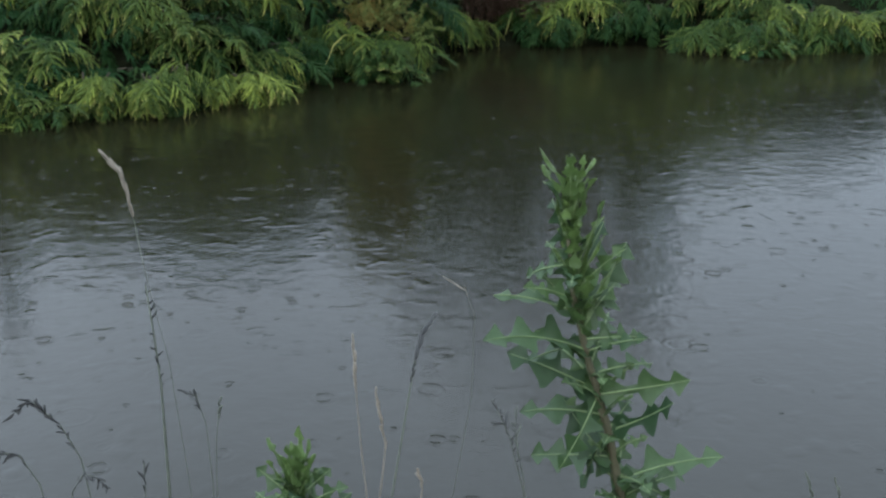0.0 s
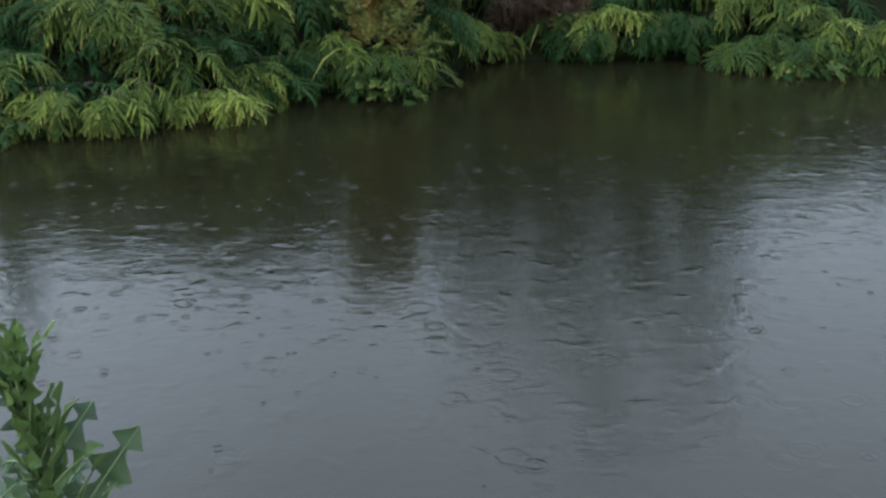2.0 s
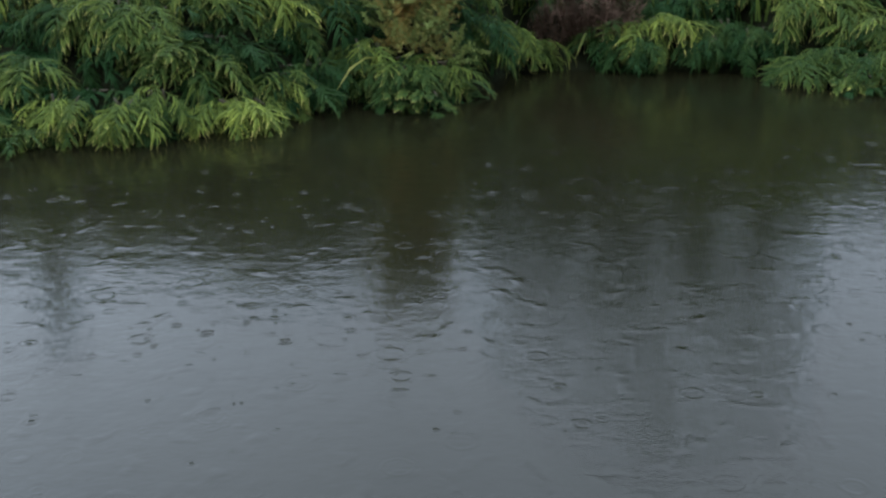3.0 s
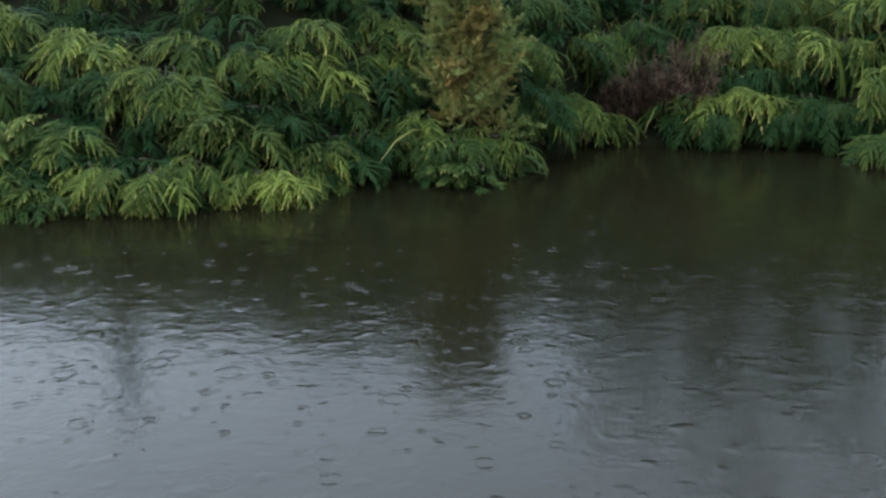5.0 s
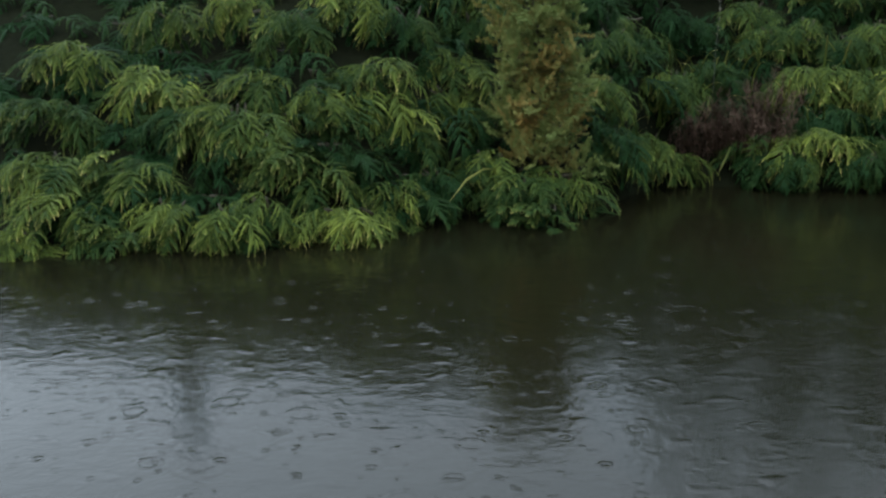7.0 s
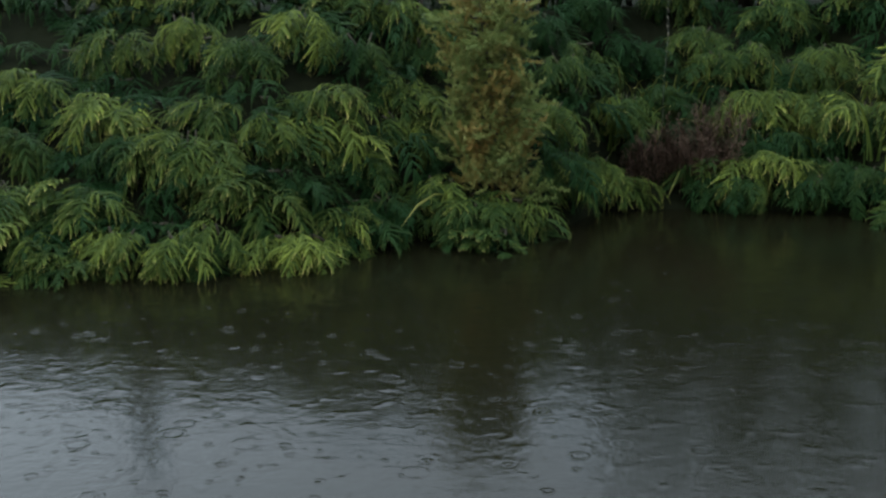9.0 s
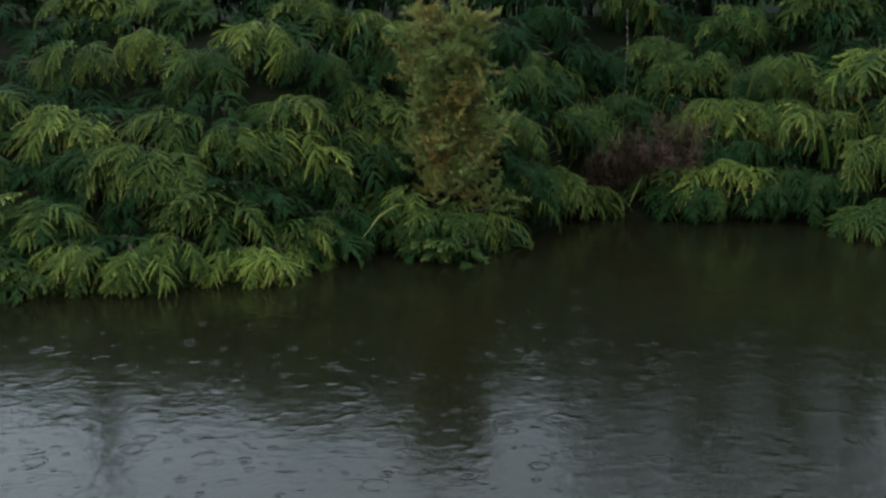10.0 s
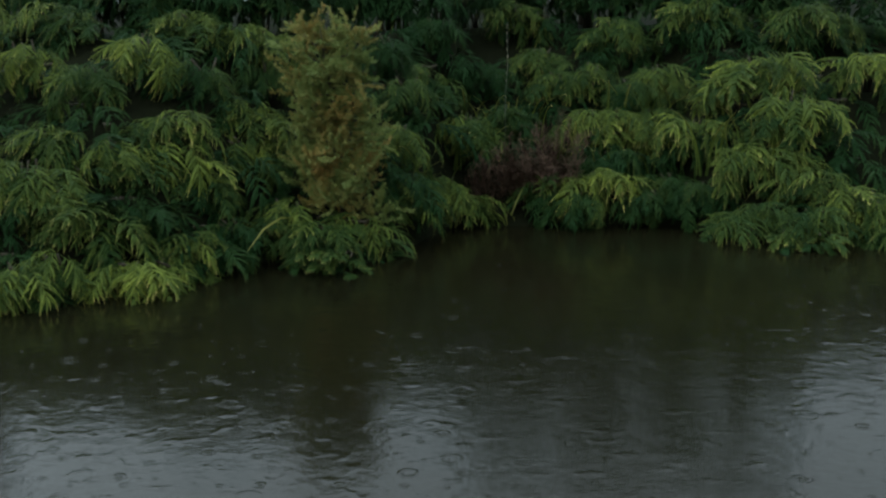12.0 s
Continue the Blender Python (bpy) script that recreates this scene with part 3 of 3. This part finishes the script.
def feathery_bush(base, top, width, seed):
    """An upright bush of fine twigs on a crooked trunk with several limbs."""
    r = random.Random(seed)
    root = new("feathery_bush")
    root.matrix_basis = Matrix.Translation(base)
    up = Vector(top) - Vector(base)
    sprigs = [sprig_mesh(seed + k) for k in range(7)]
    trunk = [up * s + Vector((0.04 * math.sin(5 * s), 0.03 * math.cos(4 * s), 0)) for s in (0, 0.15, 0.35, 0.55, 0.75, 0.95)]
    trunk[0].z -= 0.05
    v, f = tube(trunk, [0.018, 0.015, 0.012, 0.008, 0.005, 0.003], 7)
    part("trunk", mesh_of("trunk", v, f, BARK), root)
    for k in range(30):
        s = 0.02 + 0.86 * k / 29
        start = up * s
        a = k * 2.4 + r.uniform(-0.4, 0.4)
        reach = width * 0.5 * r.uniform(0.82, 1.05) * (1.0 - 0.15 * s - 0.35 * max(0.0, s - 0.6))
        rise = r.uniform(0.02, 0.22) * (1 - 0.3 * s)
        tip = start + Vector((math.cos(a) * reach, math.sin(a) * reach * 0.8, rise))
        mid = start.lerp(tip, 0.55) + Vector((0, 0, -0.04))
        v, f = tube([start, mid, tip], [0.010, 0.007, 0.003], 5)
        limb = part("limb", mesh_of("limb", v, f, BARK), root)
        many = int(36 - 12 * s)
        for q in range(many):
            w = 0.10 + 0.90 * math.sqrt((q + r.random()) / many)
            p = start.lerp(mid, w / 0.55) if w < 0.55 else mid.lerp(tip, (w - 0.55) / 0.45)
            p = p + Vector((r.uniform(-0.08, 0.08), r.uniform(-0.08, 0.08), r.uniform(-0.08, 0.08)))
            turn = Euler((r.uniform(-1, 1), radians(-r.uniform(-20, 70)), r.uniform(0, 6.28))).to_matrix().to_4x4()
            long = r.uniform(0.11, 0.20)
            ob = part("sprig", r.choice(sprigs), limb, Matrix.Translation(p) @ turn @ Matrix.Diagonal((long, long, long, 1)))
            rusty = 0.30 + 1.1 * noise.noise((p.x * 5 + 3.0, p.y * 5, p.z * 4))
            shade = min(1.0, max(0.0, rusty + r.uniform(-0.22, 0.22)))
            ob.color = (shade, shade, shade, 1)
    return tagged(root, "upright feathery bush with olive leaves and rusty brown patches", "bush")


bush_y = 9.0
feathery_bush((-0.03, bush_y, ground_z(-0.03, bush_y)), (-0.06, bush_y - 0.25, 1.72), 0.62, 71)


def dry_clump(x, y, width, height, seed, count, mat, label, lean=0.5, thick=0.02, tone=0.5):
    """A tuft of long thin blades that rise and fall over."""
    r = random.Random(seed)
    base = Vector((x, y, ground_z(x, y)))
    root = new("grass_clump")
    root.matrix_basis = Matrix.Translation(base)
    kinds = []
    for k in range(5):
        rise = r.uniform(0.7, 1.0)
        verts, faces, ages = [], [], []
        p, pitch = Vector((0, 0, -0.03)), radians(85)
        for n in range(9):
            w = thick * (1 - n / 9) * 0.5 + 0.002
            verts += [p + Vector((0, -w, 0)), p + Vector((0, w, 0))]
            ages += [n / 8] * 2
            p = p + Vector((math.cos(pitch), 0, math.sin(pitch))) * (rise / 7)
            pitch -= radians(r.uniform(8, 16) + 7 * n) * lean
        faces = [(2 * n, 2 * n + 1, 2 * n + 3, 2 * n + 2) for n in range(8)]
        kinds.append(mesh_of("blade", verts, faces, mat, ages))
    for k in range(count):
        spot = Vector((r.uniform(-0.5, 0.5) * width, r.uniform(-0.12, 0.1), 0))
        size = height * r.uniform(0.6, 1.1)
        m = Matrix.Translation(spot) @ Euler((r.uniform(-0.15, 0.15), r.uniform(-0.15, 0.15), r.uniform(-2.6, -0.5))).to_matrix().to_4x4()
        ob = part("blade", r.choice(kinds), root, m @ Matrix.Diagonal((size, size, size, 1)))
        shade = min(1.0, max(0.0, tone + r.uniform(-0.3, 0.3)))
        ob.color = (shade, shade, shade, 1)
    return tagged(root, label, "grass", "grasses among the shrubs")


def plume_mesh(seed, mat):
    """A withered seed plume along +z, of unit height: fine hairs that stand off a thin stalk and hang a little."""
    r = random.Random(seed)
    line = [Vector((0.10 * (k / 6) ** 2, 0.03 * math.sin(k + seed), k / 6)) for k in range(7)]
    verts, faces = tube(line, [0.006, 0.006, 0.005, 0.005, 0.004, 0.003, 0.002], 3)
    ages = [0.4] * len(verts)
    for k in range(46):
        s = r.uniform(0.22, 1.0) * 6
        i = min(5, int(s))
        p = line[i].lerp(line[i + 1], s - i)
        a = r.uniform(0, 6.283)
        way = Vector((math.cos(a), math.sin(a), r.uniform(-0.2, 1.3)))
        v, f, along = blade(p, way, r.uniform(0.1, 0.5), r.uniform(0.10, 0.24), 0.013, 3)
        base = len(verts)
        verts += v
        faces += [tuple(q + base for q in face) for face in f]
        ages += [0.2 + 0.8 * r.random()] * len(v)
    return mesh_of("plume", verts, faces, mat, ages)


PLUMES = [plume_mesh(660 + k, DEAD) for k in range(6)]


def withered_clump(x, y, width, height, seed, count):
    """A dense clump of withered plumes that stand on the bank and lean all ways."""
    r = random.Random(seed)
    root = new("grass_clump")
    root.matrix_basis = Matrix.Translation((x, y, ground_z(x, y)))
    for k in range(count):
        dx, dy = r.uniform(-0.5, 0.5) * width, r.uniform(-0.10, 0.10)
        tall = height * r.uniform(0.55, 1.05)
        spot = Vector((dx, dy, ground_z(x + dx, y + dy) - ground_z(x, y) - 0.02))
        m = Matrix.Translation(spot) @ Euler((r.uniform(-0.3, 0.3), r.uniform(-0.3, 0.3), r.uniform(0, 6.28))).to_matrix().to_4x4()
        stout = min(0.55, tall * 1.1)
        ob = part("plume", r.choice(PLUMES), root, m @ Matrix.Diagonal((stout, stout, tall, 1)))
        shade = r.uniform(0.15, 0.85)
        ob.color = (shade, shade, shade, 1)
    return tagged(root, "dried reddish-brown grass clump between green shrubs", "grass", "grasses among the shrubs")


for k, (x, y, width, height, count) in enumerate(((0.93, 10.28, 0.22, 0.40, 22), (1.14, 10.32, 0.26, 0.47, 34), (1.35, 10.32, 0.22, 0.52, 34), (1.52, 10.26, 0.16, 0.76, 36))):
    withered_clump(x, y, width, height, 610 + k, count)
for k, (x, z, width, height) in enumerate(((1.7, 0.5, 0.5, 0.7), (1.2, 0.8, 0.4, 0.6), (2.2, 0.75, 0.6, 0.8), (0.55, 0.35, 0.3, 0.5), (0.40, 0.55, 0.4, 0.6), (0.75, 0.60, 0.4, 0.65), (0.92, 0.75, 0.4, 0.6), (2.5, 0.5, 0.5, 0.6), (2.9, 0.6, 0.5, 0.7))):
    dry_clump(x, face_y(x, z) + 0.15, width, height, 640 + k, 14, FROND, "tuft of long upright green grass blades", 0.35, 0.03, 0.45)


def lone_blade(line, width, shade):
    """One long bent leaf that stands out of the shrubs: a keeled strip that tapers to a point."""
    pts = [Vector(p) for p in line]
    foot = Vector((pts[0].x, pts[0].y + 0.15, ground_z(pts[0].x, pts[0].y + 0.15)))
    root = new("leaf_blade")
    root.matrix_basis = Matrix.Translation(foot)
    pts = [Vector((0, 0, -0.02))] + [p - foot for p in pts]
    verts, faces, ages = [], [], []
    for n, p in enumerate(pts):
        ahead = (pts[min(n + 1, len(pts) - 1)] - pts[max(n - 1, 0)]).normalized()
        side = ahead.cross(Vector((0, 1, 0.2))).normalized()
        w = width * 0.5 * (0.6, 1.0, 0.9, 0.7, 0.05)[min(4, n)]
        verts += [p - side * w, p + Vector((0, -0.4 * w, 0)), p + side * w]
        ages += [0.45 + 0.5 * n / len(pts)] * 3
    for n in range(len(pts) - 1):
        k = 3 * n
        faces += [(k, k + 1, k + 4, k + 3), (k + 1, k + 2, k + 5, k + 4)]
    blade_part = part("blade", mesh_of("blade", verts, faces, FROND, ages), root)
    blade_part.color = (shade, shade, shade, 1)
    return tagged(root, "single long pale green leaf blade among the shrubs", "leaf", "long leaf blades on the far bank")


lone_blade([(0.28, 9.50, 0.60), (0.34, 9.45, 0.54), (0.43, 9.41, 0.42), (0.54, 9.38, 0.28)], 0.020, 0.7)
lone_blade([(-0.28, 8.52, 0.34), (-0.35, 8.47, 0.345), (-0.44, 8.34, 0.29), (-0.51, 8.14, 0.17)], 0.017, 0.55)
lone_blade([(1.29, 10.10, 0.34), (1.25, 10.02, 0.30), (1.21, 9.95, 0.21), (1.17, 9.90, 0.11)], 0.016, 0.3)


# ---------------------------------------------------------------- thistle on the near bank
def lobed_leaf(seed, length, width, lobes, droop):
    """A toothed leaf along +x with lobes that point back to its stem."""
    r = random.Random(seed)
    count = lobes * 8 + 4
    p, pitch = Vector((0, 0, 0)), 0.0
    verts, faces, ages, rib = [], [], [], []
    for n in range(count + 1):
        s = n / count
        wave = abs(((s * lobes / 0.84 + 0.1) % 1.0) - 0.5) * 2
        lobe = 0.20 + 0.80 * min(1.0, max(0.0, 1.75 * (0.68 - wave)))
        if s > 0.84:
            lobe = 0.85 * (1 - s) / 0.16 + 0.02
        env = min(1.0, 0.35 + 1.8 * s) * (1 - 0.45 * s)
        w = width * 0.5 * env * lobe
        back = -0.05 * length * lobe * (s < 0.84)
        up = Vector((-math.sin(pitch), 0, math.cos(pitch)))
        fold = 0.28 * w + 0.006 * math.sin(9 * s + seed)
        verts += [p + Vector((back, -w * r.uniform(0.85, 1.1), 0)) + up * fold, p.copy(), p + Vector((back, w * r.uniform(0.85, 1.1), 0)) + up * fold]
        ages += [0.35 + 0.4 * s, 0.7, 0.35 + 0.4 * s]
        rib.append(p + up * 0.0012)
        p = p + Vector((math.cos(pitch), 0, math.sin(pitch))) * (length / count)
        pitch -= droop / count * (0.4 + 1.2 * s)
    for n in range(count):
        a = 3 * n
        faces += [(a, a + 1, a + 4, a + 3), (a + 1, a + 2, a + 5, a + 4)]
    leaf = mesh_of("leaf", verts, faces, WEED, ages)
    v, f = tube(rib, [0.0024 * (1 - 0.75 * n / count) for n in range(count + 1)], 4)
    return leaf, mesh_of("midrib", v, f, RIB)


def thistle(base, spine, radius, leaves, tuft, seed, label):
    r = random.Random(seed)
    base = Vector((base[0], base[1], ground_z(base[0], base[1])))
    root = new("thistle")
    root.matrix_basis = Matrix.Translation(base)
    line = [Vector(p) - base for p in spine]
    line[0].z = -0.02
    v, f = tube(line, [radius * (1 - 0.7 * n / (len(line) - 1)) for n in range(len(line))], 7)
    part("stem", mesh_of("stem", v, f, WEED_STEM), root, label="brownish ribbed stem")

    def on_stem(s):
        s *= len(line) - 1
        k = min(int(s), len(line) - 2)
        return line[k].lerp(line[k + 1], s - k)

    def put(leaf, rib, s, azimuth, pitch, roll, shade):
        m = Matrix.Translation(on_stem(s)) @ Euler((radians(roll), radians(-pitch), radians(azimuth))).to_matrix().to_4x4()
        ob = part("leaf", leaf, root, m)
        ob.color = (shade, shade, shade, 1)
        part("midrib", rib, ob, label="pale midrib")

    for n, (s, azimuth, pitch, length) in enumerate(leaves):
        fall = r.uniform(15, 60)
        length *= 0.92 * r.uniform(0.95, 1.05)
        leaf, rib = lobed_leaf(seed + n, length, length * r.uniform(0.54, 0.68), 2 + n % 2, radians(fall))
        put(leaf, rib, s, azimuth, pitch + 0.45 * fall, 50 * math.cos(radians(azimuth)) + r.uniform(-40, 40), r.uniform(0.0, 0.32))
    for n in range(tuft):
        length = r.uniform(0.08, 0.14)
        leaf, rib = lobed_leaf(seed + 60 + n, length, length * 0.56, 3, radians(r.uniform(20, 70)))
        azimuth = n * 137.5 + 40
        put(leaf, rib, 0.08 + 0.66 * n / tuft, azimuth, r.uniform(25, 60), 40 * math.cos(radians(azimuth)), r.uniform(0.05, 0.5))
    for n in range(tuft):
        length = r.uniform(0.10, 0.16) * (1.1 - 0.3 * n / tuft)
        leaf, rib = lobed_leaf(seed + 90 + n, length, length * 0.36, 3, radians(r.uniform(-20, 30)))
        put(leaf, rib, 0.58 + 0.40 * (n + r.random()) / tuft, n * 137.5, r.uniform(64, 88), r.uniform(-20, 20), r.uniform(0.6, 1.0))
    return tagged(root, label, "thistle", "weeds of the near bank")


LEAVES = [(0.63, 161, 4, 0.19), (0.53, -155, 9, 0.26), (0.43, 174, 7, 0.21), (0.59, 27, 43, 0.21), (0.42, -25, 9, 0.195),
          (0.47, 6, -0, 0.14), (0.33, 19, -4, 0.19), (0.21, -26, 19, 0.24), (0.37, 174, -12, 0.19), (0.24, 158, 27, 0.20),
          (0.86, -160, 56, 0.12), (0.78, 169, 50, 0.13), (0.72, 28, 44, 0.14), (0.56, -24, -7, 0.13), (0.54, 174, -22, 0.13),
          (0.27, 159, -20, 0.19), (0.23, -33, -40, 0.14), (0.17, 6, -3, 0.18), (0.67, 22, -29, 0.11), (0.42, -134, -55, 0.18),
          (0.33, 157, -75, 0.17), (0.76, 156, -36, 0.11)]
thistle((-0.115, 1.535, 0.279), [(-0.114, 1.535, 0.263), (-0.135, 1.535, 0.351), (-0.172, 1.535, 0.512), (-0.219, 1.535, 0.664), (-0.253, 1.535, 0.796), (-0.270, 1.535, 0.923), (-0.267, 1.535, 1.022)],
        0.012, LEAVES, 34, 41, "tall green thistle with lobed leaves and pale ribs")


# ---------------------------------------------------------------- grasses on the near bank
def grass_stalk(line, radius, mat, head, label, seed):
    """A thin stalk with a seed head: spikelets along its upper part, or drooping branches."""
    r = random.Random(seed)
    base = Vector((line[0][0], line[0][1], ground_z(line[0][0], line[0][1])))
    root = new("grass_stalk")
    root.matrix_basis = Matrix.Translation(base)
    pts = [Vector(p) - base for p in line]
    pts[0].z = -0.01
    v, f = tube(pts, [radius * (1 - 0.6 * n / (len(pts) - 1)) for n in range(len(pts))], 5)
    part("stalk", mesh_of("stalk", v, f, mat), root)

    def at(s):
        s *= len(pts) - 1
        k = min(int(s), len(pts) - 2)
        return pts[k].lerp(pts[k + 1], s - k), (pts[k + 1] - pts[k]).normalized()

    low, count, long, fat, open_out, head_mat = head
    grain_v, grain_f = tube([(0, 0, 0), (0.3, 0, 0.0), (0.7, 0, 0.0), (1, 0, 0)], [0.05, 0.5 * fat, 0.42 * fat, 0.02], 5)
    grain = mesh_of("spikelet", grain_v, grain_f, head_mat)
    for n in range(count):
        s = low + (1 - low) * (n + 0.5) / count
        p, d = at(s)
        side = Vector((r.uniform(-1, 1), r.uniform(-1, 1), r.uniform(-0.6, 0.3)))
        way = (d + side * open_out).normalized()
        turn = way.to_track_quat("X", "Z").to_matrix().to_4x4()
        size = long * r.uniform(0.7, 1.2) * (1 - 0.4 * abs(2 * (n + 0.5) / count - 1))
        part("spikelet", grain, root, Matrix.Translation(p) @ turn @ Matrix.Diagonal((size, size, size, 1)))
    return tagged(root, label, "grass", "grasses on the near bank")


grass_stalk([(-0.986, 1.535, 0.218), (-1.001, 1.535, 0.414), (-1.025, 1.535, 0.706), (-1.052, 1.535, 0.860), (-1.062, 1.535, 0.931), (-1.069, 1.535, 0.995), (-1.083, 1.535, 1.069), (-1.109, 1.535, 1.105)], 0.0008, STALK, (0.70, 44, 0.024, 0.26, 0.22, STRAW), "thin grass stalk with a nodding straw-coloured seed head", 1)
grass_stalk([(-1.040, 1.535, 0.214), (-1.043, 1.535, 0.418), (-1.043, 1.535, 0.560), (-1.043, 1.535, 0.662), (-1.049, 1.535, 0.760), (-1.057, 1.535, 0.861)], 0.0036, STALK, (0.58, 14, 0.022, 0.22, 1.0, DARK_STALK), "stiff grey-green stalk with a small knot of seeds", 2)
grass_stalk([(-0.715, 1.150, 0.0), (-0.660, 1.160, 0.500), (-0.618, 1.180, 0.740), (-0.600, 1.200, 0.830), (-0.584, 1.240, 0.862), (-0.554, 1.300, 0.870)], 0.0022, STALK, (0.52, 26, 0.022, 0.30, 0.3, DARK_STALK), "thin stalk with a slim curved dark seed head", 3)
grass_stalk([(-0.647, 1.535, 0.242), (-0.660, 1.535, 0.390), (-0.669, 1.535, 0.494), (-0.676, 1.535, 0.599), (-0.679, 1.535, 0.665), (-0.681, 1.535, 0.737)], 0.0016, STRAW, (0.66, 16, 0.024, 0.3, 0.15, STRAW), "slender pale straw grass stalk with a narrow head", 4)
grass_stalk([(-0.652, 1.535, 0.242), (-0.635, 1.535, 0.388), (-0.627, 1.535, 0.453), (-0.622, 1.535, 0.503), (-0.630, 1.535, 0.565), (-0.639, 1.535, 0.627)], 0.0018, STRAW, (0.55, 14, 0.022, 0.3, 0.2, STRAW), "slender pale straw grass stalk with a narrow head", 5)
grass_stalk([(-0.509, 1.535, 0.252), (-0.488, 1.535, 0.377), (-0.451, 1.535, 0.604), (-0.448, 1.535, 0.771), (-0.465, 1.535, 0.823), (-0.508, 1.535, 0.854)], 0.0008, STALK, (0.75, 8, 0.014, 0.2, 0.1, STRAW), "slender pale straw grass stalk with a narrow head", 6)
grass_stalk([(-1.160, 1.450, 0.0), (-1.165, 1.450, 0.400), (-1.185, 1.450, 0.560), (-1.215, 1.450, 0.630), (-1.262, 1.450, 0.682), (-1.303, 1.450, 0.650)], 0.0018, STALK, (0.45, 34, 0.024, 0.20, 1.0, DARK_STALK), "arching grass stalk with a loose drooping seed head", 7)
grass_stalk([(-1.220, 1.400, 0.0), (-1.235, 1.400, 0.430), (-1.250, 1.400, 0.540), (-1.280, 1.400, 0.602), (-1.310, 1.400, 0.606), (-1.335, 1.400, 0.575)], 0.0018, STALK, (0.50, 24, 0.022, 0.20, 0.9, DARK_STALK), "arching grass stalk with a loose drooping seed head", 8)
grass_stalk([(-1.215, 1.400, 0.0), (-1.205, 1.400, 0.420), (-1.196, 1.400, 0.520), (-1.175, 1.400, 0.554), (-1.150, 1.400, 0.548), (-1.134, 1.400, 0.524)], 0.0018, STALK, (0.50, 20, 0.020, 0.20, 0.8, DARK_STALK), "arching grass stalk with a loose drooping seed head", 9)
grass_stalk([(-1.085, 1.400, 0.0), (-1.075, 1.400, 0.420), (-1.069, 1.400, 0.500), (-1.067, 1.400, 0.572)], 0.0014, STALK, (0.70, 9, 0.020, 0.22, 0.5, DARK_STALK), "short thin grass stalk with a dark seed tip", 13)
grass_stalk([(-0.945, 1.480, 0.0), (-0.955, 1.480, 0.480), (-0.960, 1.480, 0.600), (-0.975, 1.480, 0.660), (-1.000, 1.480, 0.672)], 0.0012, STALK, (0.62, 18, 0.018, 0.20, 0.9, DARK_STALK), "thin grass stalk with a loose hanging seed head", 14)
grass_stalk([(-0.963, 1.601, 0.220), (-0.958, 1.601, 0.373), (-0.957, 1.601, 0.426), (-0.953, 1.601, 0.503), (-0.947, 1.601, 0.552), (-0.942, 1.601, 0.591)], 0.0012, STALK, (0.72, 6, 0.02, 0.3, 0.5, STALK), "faint thin grass stalk with a few seeds", 10)
grass_stalk([(-0.315, 1.589, 0.265), (-0.323, 1.601, 0.326), (-0.330, 1.601, 0.384), (-0.344, 1.601, 0.450), (-0.349, 1.601, 0.490), (-0.346, 1.601, 0.534)], 0.0014, STALK, (0.40, 9, 0.03, 0.14, 0.8, STALK), "dry twiggy grass stalk beside the thistle", 11)
grass_stalk([(-0.300, 1.480, 0.0), (-0.355, 1.480, 0.420), (-0.385, 1.480, 0.540), (-0.420, 1.480, 0.620)], 0.0014, STALK, (0.45, 16, 0.030, 0.12, 0.9, DARK_STALK), "dry twiggy grass stalk beside the thistle", 15)
grass_stalk([(-0.571, 1.535, 0.248), (-0.552, 1.535, 0.381), (-0.549, 1.535, 0.403), (-0.550, 1.535, 0.423), (-0.555, 1.535, 0.433), (-0.557, 1.535, 0.441)], 0.0018, STRAW, (0.3, 10, 0.02, 0.3, 0.2, STRAW), "slender pale straw grass stalk with a narrow head", 12)
grass_stalk([(0.620, 1.453, 0.276), (0.597, 1.453, 0.418), (0.574, 1.453, 0.560), (0.551, 1.453, 0.702)], 0.002, STRAW, (0.4, 10, 0.02, 0.3, 0.3, STRAW), "short pale straw grass stalk at the water's edge", 20)
grass_stalk([(0.845, 1.453, 0.288), (0.821, 1.453, 0.439), (0.798, 1.453, 0.589), (0.775, 1.453, 0.739)], 0.002, STRAW, (0.4, 10, 0.02, 0.3, 0.3, STRAW), "short pale straw grass stalk at the water's edge", 21)
grass_stalk([(0.278, 1.453, 0.257), (0.259, 1.453, 0.315), (0.240, 1.453, 0.374), (0.221, 1.453, 0.432)], 0.002, STALK, (0.4, 10, 0.02, 0.3, 0.3, STALK), "short dark seeding grass stalk at the water's edge", 22)
grass_stalk([(0.339, 1.453, 0.260), (0.320, 1.453, 0.312), (0.302, 1.453, 0.363), (0.283, 1.453, 0.415)], 0.002, STALK, (0.4, 10, 0.02, 0.3, 0.3, STALK), "short dark seeding grass stalk at the water's edge", 23)
thistle((-0.792, 1.535, 0.232), [(-0.792, 1.535, 0.215), (-0.796, 1.535, 0.321), (-0.800, 1.535, 0.387), (-0.800, 1.535, 0.404)], 0.008,
        [(0.9, 170, 25, 0.11), (0.85, 10, 30, 0.10), (0.8, 270, 30, 0.10), (0.7, 90, 35, 0.1), (0.95, 220, 45, 0.09), (0.95, 330, 45, 0.09)], 14, 81, "low bright green thistle rosette on the bank")
grass_stalk([(1.10, 10.5, ground_z(1.10, 10.5)), (1.10, 10.45, 1.0), (1.12, 10.4, 1.3), (1.11, 10.4, 1.62)], 0.0028, STALK, (0.45, 8, 0.03, 0.3, 0.6, STRAW), "pale dead stem standing among the shrubs", 31)
